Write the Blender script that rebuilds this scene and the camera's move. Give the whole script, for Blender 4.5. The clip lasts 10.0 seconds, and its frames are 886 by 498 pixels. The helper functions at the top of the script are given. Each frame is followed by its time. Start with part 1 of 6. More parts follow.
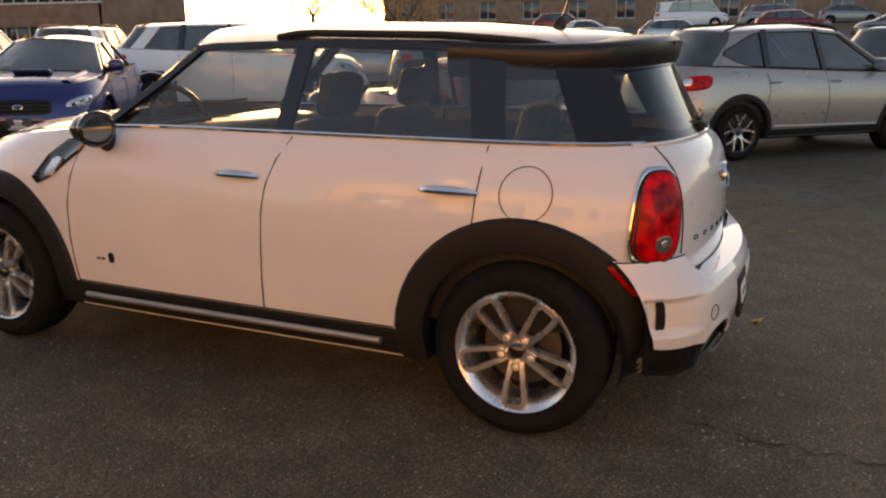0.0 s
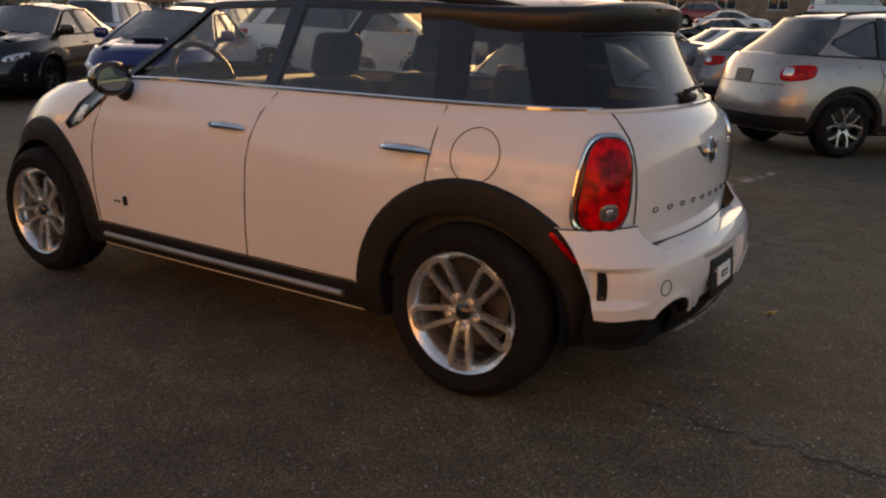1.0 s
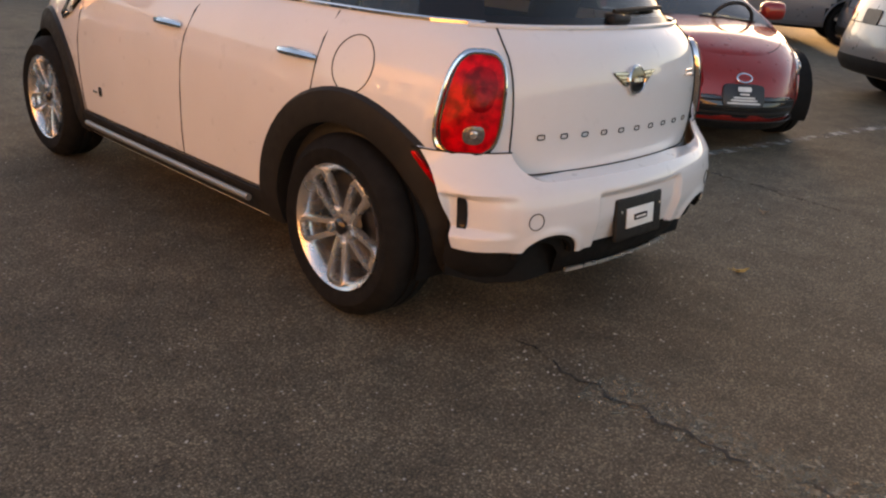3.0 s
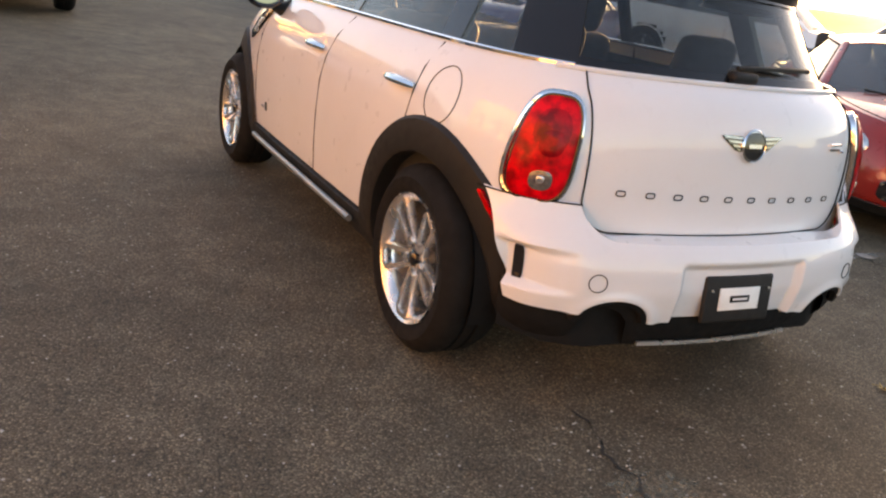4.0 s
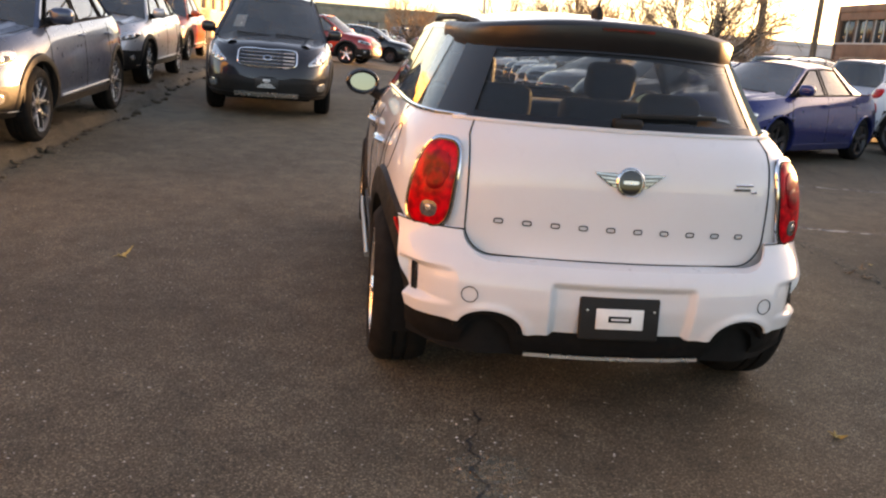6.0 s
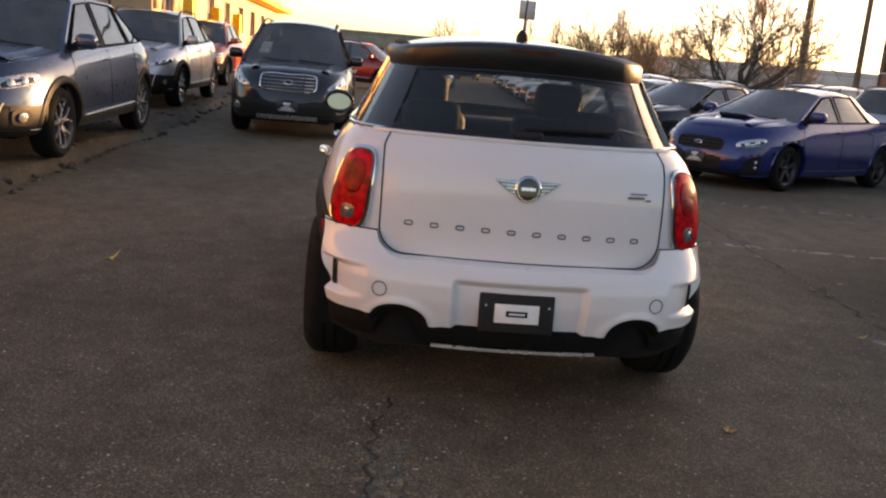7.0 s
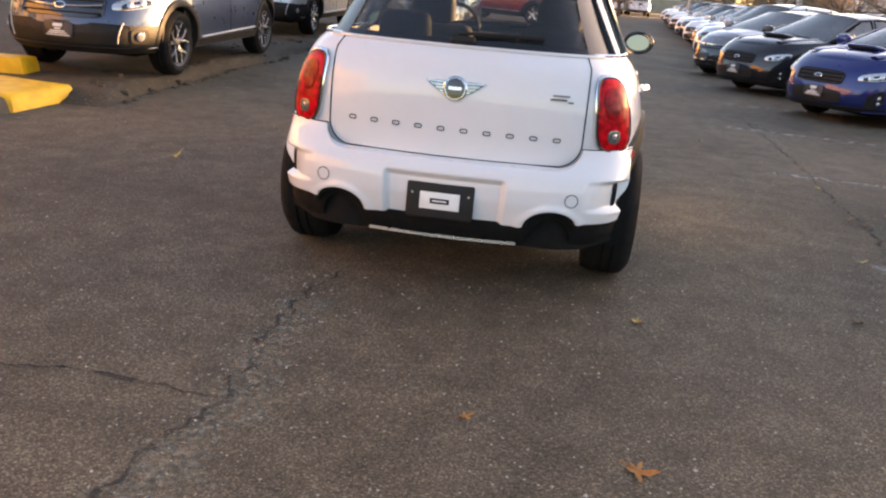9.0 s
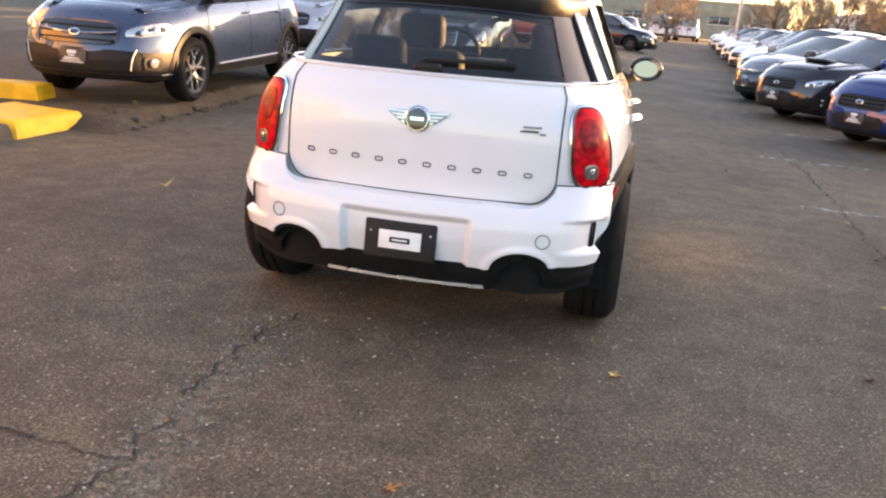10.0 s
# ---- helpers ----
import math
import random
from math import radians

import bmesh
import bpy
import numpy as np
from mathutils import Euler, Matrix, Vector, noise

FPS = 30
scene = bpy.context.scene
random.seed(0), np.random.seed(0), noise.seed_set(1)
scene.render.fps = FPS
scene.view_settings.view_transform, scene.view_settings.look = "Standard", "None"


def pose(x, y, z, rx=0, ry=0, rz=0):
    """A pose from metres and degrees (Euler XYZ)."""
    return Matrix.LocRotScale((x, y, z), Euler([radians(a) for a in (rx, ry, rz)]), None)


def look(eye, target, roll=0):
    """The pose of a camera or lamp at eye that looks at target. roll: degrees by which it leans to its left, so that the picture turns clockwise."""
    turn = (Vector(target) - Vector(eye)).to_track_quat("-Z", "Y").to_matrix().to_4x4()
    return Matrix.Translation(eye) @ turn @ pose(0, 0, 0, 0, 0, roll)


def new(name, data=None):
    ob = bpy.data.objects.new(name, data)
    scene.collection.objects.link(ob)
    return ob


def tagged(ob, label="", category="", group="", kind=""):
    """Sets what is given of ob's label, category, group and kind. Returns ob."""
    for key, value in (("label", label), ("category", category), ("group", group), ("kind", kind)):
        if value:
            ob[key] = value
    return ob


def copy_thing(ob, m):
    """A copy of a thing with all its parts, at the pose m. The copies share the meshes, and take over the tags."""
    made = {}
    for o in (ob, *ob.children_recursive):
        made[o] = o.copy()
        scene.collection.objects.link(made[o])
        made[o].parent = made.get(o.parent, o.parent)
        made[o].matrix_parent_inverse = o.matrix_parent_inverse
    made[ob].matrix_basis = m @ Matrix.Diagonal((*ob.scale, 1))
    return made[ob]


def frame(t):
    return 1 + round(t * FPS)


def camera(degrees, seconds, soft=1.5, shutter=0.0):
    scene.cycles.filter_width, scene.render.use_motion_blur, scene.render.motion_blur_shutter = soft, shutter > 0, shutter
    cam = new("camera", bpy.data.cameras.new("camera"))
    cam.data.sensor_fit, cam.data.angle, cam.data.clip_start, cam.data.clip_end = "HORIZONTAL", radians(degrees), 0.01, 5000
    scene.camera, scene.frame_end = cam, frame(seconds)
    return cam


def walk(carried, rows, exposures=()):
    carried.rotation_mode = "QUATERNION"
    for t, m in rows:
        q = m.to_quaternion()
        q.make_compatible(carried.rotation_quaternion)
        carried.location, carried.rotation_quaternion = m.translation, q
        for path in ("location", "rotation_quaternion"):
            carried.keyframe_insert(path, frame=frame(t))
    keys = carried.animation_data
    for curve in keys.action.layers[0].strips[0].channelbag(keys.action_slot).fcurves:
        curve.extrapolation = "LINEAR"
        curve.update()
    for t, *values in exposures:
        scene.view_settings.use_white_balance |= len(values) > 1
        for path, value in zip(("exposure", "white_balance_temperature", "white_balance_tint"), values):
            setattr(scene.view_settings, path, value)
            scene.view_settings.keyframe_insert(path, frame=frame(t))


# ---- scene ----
cam = camera(55.6, 10.0, soft=2.2)
PATH = [
    (0, (0.914, -3.503, 1.4), (0.122, -1.73, 0.919), -0.0),
    (0.5, (1.201, -3.327, 1.339), (0.286, -1.613, 0.865), 1.1),
    (1, (1.499, -3.248, 1.316), (0.441, -1.631, 0.802), 1.7),
    (1.5, (1.7, -3.069, 1.292), (0.594, -1.49, 0.758), 1.4),
    (2, (1.911, -2.901, 1.279), (0.712, -1.418, 0.679), 2.7),
    (2.2, (2.045, -2.831, 1.276), (0.807, -1.407, 0.611), 3.0),
    (3.3, (2.244, -2.411, 1.293), (0.876, -1.121, 0.611), 5.8),
    (3.5, (2.313, -2.283, 1.277), (0.839, -1.1, 0.624), 6.3),
    (4, (2.427, -2.048, 1.26), (0.763, -1.128, 0.639), 8.2),
    (4.5, (2.596, -1.824, 1.248), (0.792, -1.175, 0.677), 7.7),
    (5, (2.9, -1.572, 1.262), (1.049, -1.047, 0.717), 6.5),
    (5.5, (3.178, -1.295, 1.275), (1.3, -0.863, 0.741), 6.6),
    (6, (3.372, -0.991, 1.292), (1.444, -0.743, 0.823), 4.6),
    (6.2, (3.468, -0.913, 1.297), (1.526, -0.706, 0.864), 4.2),
    (7.3, (3.806, -0.367, 1.296), (1.856, -0.258, 0.865), 4.8),
    (7.5, (3.874, -0.275, 1.305), (1.926, -0.19, 0.86), 4.5),
    (8, (4.043, -0.04, 1.29), (2.098, -0.045, 0.824), 4.9),
    (8.5, (4.127, 0.171, 1.271), (2.202, 0.086, 0.735), 6.6),
    (9, (4.105, 0.46, 1.266), (2.208, 0.216, 0.681), 5.0),
    (9.5, (4.011, 0.642, 1.274), (2.14, 0.279, 0.667), 3.1),
    (10, (3.759, 0.749, 1.281), (1.867, 0.387, 0.743), 4.7),
]
LIGHT = [(0, 2.3, 12600, 27), (0.5, 1.95, 12600, 27), (1, 1.8, 12600, 27), (2.2, 1.3, 12600, 28), (3.3, 3.2, 12200, 27), (3.5, 3.3, 12200, 27), (4, 3.2, 12400, 27), (4.5, 2.4, 12600, 26), (5.5, 2.75, 12900, 30), (6, 3.0, 12600, 30), (7.5, 2.1, 10900, 30), (8.5, 2.9, 10800, 30), (9, 3.25, 10800, 29), (10, 3.65, 11000, 29)]
walk(cam, [(t, look(eye, target, roll)) for t, eye, target, roll in PATH], LIGHT)

# ---- world, sun, exposure ----
SUN_AZ, SUN_EL = 124.5, 4.0
sun_way = Vector((math.cos(radians(SUN_AZ)) * math.cos(radians(SUN_EL)), math.sin(radians(SUN_AZ)) * math.cos(radians(SUN_EL)), math.sin(radians(SUN_EL))))
world = bpy.data.worlds.new("sky")
scene.world = world
world.use_nodes = True
wn = world.node_tree
sky = wn.nodes.new("ShaderNodeTexSky")
sky.sky_type, sky.sun_disc = "NISHITA", False
sky.sun_elevation, sky.sun_rotation = radians(SUN_EL), radians(90 - SUN_AZ)
sky.air_density, sky.dust_density, sky.ozone_density = 0.68, 1.3, 2.1
wn.links.new(sky.outputs[0], wn.nodes["Background"].inputs[0])
wn.nodes["Background"].inputs[1].default_value = 0.15
lamp = bpy.data.lights.new("sun", "SUN")
lamp.energy, lamp.angle, lamp.color = 5.0, radians(0.6), (1.0, 0.72, 0.42)
sun = new("sun", lamp)
sun.matrix_world = look(sun_way * 60, (0, 0, 0))


# ---- materials ----
def nodes_of(name):
    m = bpy.data.materials.new(name)
    m.use_nodes = True
    return m, m.node_tree, m.node_tree.nodes["Principled BSDF"]


def mottled(t, scale, detail, lo, hi, a, b, coords="Object"):
    """A noise whose values from lo to hi run from colour a to colour b."""
    c = t.nodes.new("ShaderNodeTexCoord")
    n = t.nodes.new("ShaderNodeTexNoise")
    n.inputs["Scale"].default_value, n.inputs["Detail"].default_value = scale, detail
    t.links.new(c.outputs[coords], n.inputs["Vector"])
    r = t.nodes.new("ShaderNodeValToRGB")
    r.color_ramp.elements[0].position, r.color_ramp.elements[1].position = lo, hi
    r.color_ramp.elements[0].color, r.color_ramp.elements[1].color = (*a, 1), (*b, 1)
    t.links.new(n.outputs["Fac"], r.inputs[0])
    return r, n


def bumped(t, b, height, strength, distance):
    k = t.nodes.new("ShaderNodeBump")
    k.inputs["Strength"].default_value, k.inputs["Distance"].default_value = strength, distance
    t.links.new(height, k.inputs["Height"])
    t.links.new(k.outputs[0], b.inputs["Normal"])


def shade(c, f):
    return tuple(min(1.0, x * f) for x in c)


def plain(name, col, rough=0.5, metal=0.0, vary=0.15, scale=9.0, bump=0.0, bscale=300.0, coat=0.0, spec=0.5):
    m, t, b = nodes_of(name)
    r, _ = mottled(t, scale, 6, 0.3, 0.7, shade(col, 1 - vary), shade(col, 1 + vary))
    t.links.new(r.outputs[0], b.inputs["Base Color"])
    rr, _ = mottled(t, scale * 3, 5, 0.3, 0.75, (rough * 0.85,) * 3, (min(1, rough * 1.15),) * 3)
    t.links.new(rr.outputs[0], b.inputs["Roughness"])
    b.inputs["Metallic"].default_value, b.inputs["Coat Weight"].default_value = metal, coat
    b.inputs["Coat Roughness"].default_value = 0.03
    b.inputs["Specular IOR Level"].default_value = spec
    if bump:
        _, n = mottled(t, bscale, 3, 0, 1, (0, 0, 0), (1, 1, 1))
        bumped(t, b, n.outputs["Fac"], bump, 0.002)
    return m


def paint(name, col, metal=0.0, flake=0.0):
    """Car paint: a base with faint dust and a clear coat."""
    m, t, b = nodes_of(name)
    r, _ = mottled(t, 2.3, 8, 0.35, 0.75, col, shade(col, 0.93))
    t.links.new(r.outputs[0], b.inputs["Base Color"])
    rr, _ = mottled(t, 14, 8, 0.3, 0.8, (0.26,) * 3, (0.42,) * 3)
    t.links.new(rr.outputs[0], b.inputs["Roughness"])
    b.inputs["Metallic"].default_value = metal
    b.inputs["Specular IOR Level"].default_value = 0.15
    b.inputs["Coat Weight"].default_value, b.inputs["Coat Roughness"].default_value = 1.0, 0.035
    if flake:
        _, n = mottled(t, 900, 1, 0, 1, (0, 0, 0), (1, 1, 1))
        bumped(t, b, n.outputs["Fac"], flake, 0.001)
    return m


def pane_glass(name, tint, rough=0.0, head_on=0.04, dust=0.02):
    """Thin window glass: tinted and clear, glossier at a slant; its film of dust also pales it like reflected sky."""
    m, t, b = nodes_of(name)
    t.nodes.remove(b)
    clear, gloss, mix, fr = (t.nodes.new("ShaderNode" + k) for k in ("BsdfTransparent", "BsdfGlossy", "MixShader", "LayerWeight"))
    clear.inputs[0].default_value = (*tint, 1)
    gloss.inputs["Roughness"].default_value = rough
    power, rise = (t.nodes.new("ShaderNodeMath") for _ in range(2))
    power.operation, rise.operation = "POWER", "MULTIPLY_ADD"
    power.inputs[1].default_value = 5.0
    rise.inputs[1].default_value, rise.inputs[2].default_value = 1 - head_on, head_on
    fr.inputs["Blend"].default_value = 0.5
    t.links.new(fr.outputs["Facing"], power.inputs[0])
    t.links.new(power.outputs[0], rise.inputs[0])
    t.links.new(rise.outputs[0], mix.inputs[0])
    film, dusty = t.nodes.new("ShaderNodeBsdfDiffuse"), t.nodes.new("ShaderNodeMixShader")
    film.inputs[0].default_value = (0.55, 0.54, 0.52, 1)
    r, _ = mottled(t, 3.5, 8, 0.3, 0.75, (dust * 0.5,) * 3, (dust * 1.6,) * 3)
    t.links.new(r.outputs[0], dusty.inputs[0])
    t.links.new(clear.outputs[0], dusty.inputs[1])
    t.links.new(film.outputs[0], dusty.inputs[2])
    t.links.new(dusty.outputs[0], mix.inputs[1])
    t.links.new(gloss.outputs[0], mix.inputs[2])
    t.links.new(mix.outputs[0], t.nodes["Material Output"].inputs[0])
    return m


M_WHITE = paint("white_paint", (0.71, 0.72, 0.735))
M_BLACKTOP = paint("black_roof_paint", (0.012, 0.012, 0.013))
M_PLASTIC = plain("black_plastic", (0.013, 0.0125, 0.012), 0.6, bump=0.25, bscale=500, spec=0.3)
M_GLOSSBLACK = plain("gloss_black", (0.010, 0.010, 0.011), 0.12, vary=0.3, coat=0.6)
M_RUBBER = plain("tyre_rubber", (0.008, 0.0078, 0.0075), 0.88, bump=0.3, bscale=160, spec=0.2)
M_CHROME = plain("chrome", (0.75, 0.75, 0.76), 0.07, 1.0, vary=0.05)
M_ALLOY = plain("alloy", (0.78, 0.77, 0.75), 0.27, 0.88, vary=0.04, scale=4)
M_DARKALLOY = plain("dark_alloy", (0.035, 0.035, 0.037), 0.35, 0.4)
M_DISC = plain("brake_steel", (0.13, 0.12, 0.11), 0.45, 1.0)
M_LETTER = plain("dark_chrome", (0.08, 0.08, 0.085), 0.25, 0.9)
M_SEAM = plain("panel_gap", (0.008, 0.008, 0.008), 0.8, spec=0.15)
M_SEAT = plain("seat_cloth", (0.018, 0.018, 0.019), 0.75, bump=0.4, bscale=400)
M_INNER = plain("cabin_trim", (0.014, 0.014, 0.014), 0.7)
M_GLASS = pane_glass("side_glass", (0.95, 0.96, 0.95))
M_TINT = pane_glass("tinted_rear_glass", (0.72, 0.74, 0.73), 0.0, 0.07)
M_FRIT = plain("black_glass_border", (0.008, 0.008, 0.009), 0.2, vary=0.2)
M_SCREEN = pane_glass("windscreen_glass", (0.95, 0.97, 0.96))
# extra gloss and a paler film stand in for a brighter sky's reflection
M_OUTER = pane_glass("sky_sheen_car_glass", (0.50, 0.53, 0.52), 0.0, 0.13, 0.05)
M_PLATE_DARK = plain("dealer_plate_black", (0.02, 0.02, 0.022), 0.4)
M_PRINT = plain("white_print", (0.72, 0.72, 0.7), 0.5)
M_SATIN = plain("satin_silver", (0.62, 0.62, 0.62), 0.35, 0.3)
M_CARD = plain("white_card", (0.75, 0.75, 0.73), 0.55)


def lens_mat(name, col, rough=0.08):
    m, t, b = nodes_of(name)
    r, n = mottled(t, 26, 3, 0.36, 0.62, shade(col, 0.42), shade(col, 1.2))
    t.links.new(r.outputs[0], b.inputs["Base Color"])
    b.inputs["Roughness"].default_value = 0.3
    b.inputs["Coat Weight"].default_value, b.inputs["Coat Roughness"].default_value = 0.15, rough
    b.inputs["Specular IOR Level"].default_value = 0.12
    return m


M_RED = lens_mat("red_lens", (0.62, 0.006, 0.012))
M_DARKRED = lens_mat("dark_red_lens", (0.12, 0.001, 0.004))
M_MIDRED = lens_mat("deep_red_lens", (0.36, 0.003, 0.008))
M_REVERSE = plain("grey_lens", (0.11, 0.095, 0.09), 0.2, 0.2, coat=1.0, scale=60, vary=0.4)
M_MIRROR = plain("mirror_silver", (0.21, 0.235, 0.23), 0.03, 1.0, vary=0.03)
M_CLEARLENS = plain("clear_lens", (0.55, 0.56, 0.56), 0.1, 0.7, coat=1.0, scale=40, vary=0.3)


def asphalt_mat(name, base, chips=0.5):
    """Worn asphalt: packed stones of many greys in dark binder, a few pale chips that double as painted glints,
    blotches and stains.
    """
    m, t, b = nodes_of(name)
    co = t.nodes.new("ShaderNodeTexCoord")

    def math_node(op, x, y):
        k = t.nodes.new("ShaderNodeMath")
        k.operation = op
        for i, v in enumerate((x, y)):
            if isinstance(v, (int, float)):
                k.inputs[i].default_value = v
            else:
                t.links.new(v, k.inputs[i])
        return k.outputs[0]

    def times(x, y):
        k = t.nodes.new("ShaderNodeMixRGB")
        k.blend_type, k.inputs[0].default_value = "MULTIPLY", 1.0
        t.links.new(x, k.inputs[1])
        t.links.new(y, k.inputs[2])
        return k.outputs[0]

    def stones(scale):
        v = t.nodes.new("ShaderNodeTexVoronoi")
        v.inputs["Scale"].default_value = scale
        t.links.new(co.outputs["Object"], v.inputs["Vector"])
        sep = t.nodes.new("ShaderNodeSeparateColor")
        t.links.new(v.outputs["Color"], sep.inputs[0])
        return v, sep
    big, _ = mottled(t, 0.55, 9, 0.3, 0.7, shade(base, 0.74), shade(base, 1.26))
    mid, _ = mottled(t, 5.0, 12, 0.32, 0.70, (0.78, 0.775, 0.77), (1.24, 1.23, 1.22))
    fine, nf = mottled(t, 420, 4, 0.34, 0.70, (0.66, 0.65, 0.63), (1.35, 1.33, 1.30))
    va, sa = stones(150)
    grey = t.nodes.new("ShaderNodeValToRGB")
    el = grey.color_ramp.elements
    el[0].position, el[0].color = 0.0, (0.60, 0.60, 0.60, 1)
    el[1].position, el[1].color = 1.0, (1.95, 1.90, 1.82, 1)
    mid_el = el.new(0.78)
    mid_el.color = (1.15, 1.14, 1.12, 1)
    t.links.new(sa.outputs[1], grey.inputs[0])
    gap = t.nodes.new("ShaderNodeMapRange")
    gap.inputs["From Min"].default_value, gap.inputs["From Max"].default_value = 0.25, 0.75
    gap.inputs["To Min"].default_value, gap.inputs["To Max"].default_value = 1.15, 0.55
    t.links.new(va.outputs["Distance"], gap.inputs["Value"])
    col = times(times(times(times(big.outputs[0], mid.outputs[0]), fine.outputs[0]), grey.outputs[0]), gap.outputs[0])
    vb, sb = stones(62)
    pick = math_node("GREATER_THAN", sb.outputs[0], 0.985 - 0.02 * chips)
    chip = math_node("MULTIPLY", pick, math_node("LESS_THAN", vb.outputs["Distance"], 0.30))
    mx = t.nodes.new("ShaderNodeMixRGB")
    mx.inputs[2].default_value = (0.36, 0.335, 0.30, 1)
    t.links.new(chip, mx.inputs[0])
    t.links.new(col, mx.inputs[1])
    t.links.new(mx.outputs[0], b.inputs["Base Color"])
    b.inputs["Roughness"].default_value = 0.8
    b.inputs["Specular IOR Level"].default_value = 0.3
    height = math_node("SUBTRACT", math_node("MULTIPLY", nf.outputs["Fac"], 0.35), va.outputs["Distance"])
    bumped(t, b, height, 0.8, 0.004)
    return m


M_ASPHALT = asphalt_mat("asphalt", (0.128, 0.106, 0.077), 0.6)
M_BERM = asphalt_mat("broken_asphalt", (0.085, 0.068, 0.048), 0.9)


def worn(name, col, scale, lo, hi, a, b2, rough=0.8):
    """A coat worn through in places to what lies under it."""
    m, t, b = nodes_of(name)
    clear, mix = t.nodes.new("ShaderNodeBsdfTransparent"), t.nodes.new("ShaderNodeMixShader")
    r, _ = mottled(t, scale, 10, lo, hi, (a,) * 3, (b2,) * 3)
    b.inputs["Base Color"].default_value = (*col, 1)
    b.inputs["Roughness"].default_value = rough
    t.links.new(r.outputs[0], mix.inputs[0])
    t.links.new(clear.outputs[0], mix.inputs[1])
    t.links.new(b.outputs[0], mix.inputs[2])
    t.links.new(mix.outputs[0], t.nodes["Material Output"].inputs[0])
    return m


M_CRACK = worn("crack_shadow", (0.03, 0.027, 0.024), 7.0, 0.38, 0.56, 0.0, 0.95, 0.95)
M_PATCH = worn("pale_scuff", (0.24, 0.205, 0.15), 34.0, 0.42, 0.68, 0.0, 0.8, 0.9)
M_YELLOW = plain("yellow_kerb_paint", (0.78, 0.42, 0.02), 0.6, vary=0.2, scale=6, bump=0.5, bscale=60)
M_KERB = plain("kerb_concrete", (0.085, 0.074, 0.064), 0.85, vary=0.35, scale=5, bump=0.6, bscale=80)
M_BARK = plain("bark", (0.085, 0.065, 0.05), 0.9, vary=0.4, scale=12, bump=0.8, bscale=40)
# twig brown is lightened to carry the backlit haze in its colour
M_TWIG_HAZY = plain("twigs", (0.26, 0.19, 0.13), 0.9)
M_LEAF_O = plain("orange_leaf", (0.42, 0.16, 0.04), 0.7, vary=0.3, scale=30)
M_LEAF_Y = plain("yellow_leaf", (0.5, 0.36, 0.12), 0.7, vary=0.3, scale=30)
M_LEAF_B = plain("brown_leaf", (0.22, 0.13, 0.07), 0.8, vary=0.3, scale=30)
M_BRICK = plain("brick_far", (0.26, 0.15, 0.105), 0.85, vary=0.25, scale=1.5, bump=0.4, bscale=12)
M_STUCCO = plain("tan_stucco", (0.40, 0.27, 0.16), 0.8, vary=0.15, scale=1.2, bump=0.3, bscale=40)
M_PALE = plain("pale_cladding", (0.62, 0.60, 0.57), 0.75, vary=0.12, scale=1.0)
M_ROOFING = plain("flat_roofing", (0.12, 0.115, 0.11), 0.85)
M_WINDOWDARK = plain("dark_window", (0.03, 0.035, 0.04), 0.08, vary=0.4, scale=0.6, coat=0.5)
M_POLE = plain("pole_timber", (0.16, 0.115, 0.08), 0.85, vary=0.3, scale=8)
M_GALV = plain("galvanised_steel", (0.42, 0.42, 0.42), 0.45, 0.7)
M_WIRE = plain("cable", (0.02, 0.02, 0.02), 0.7)


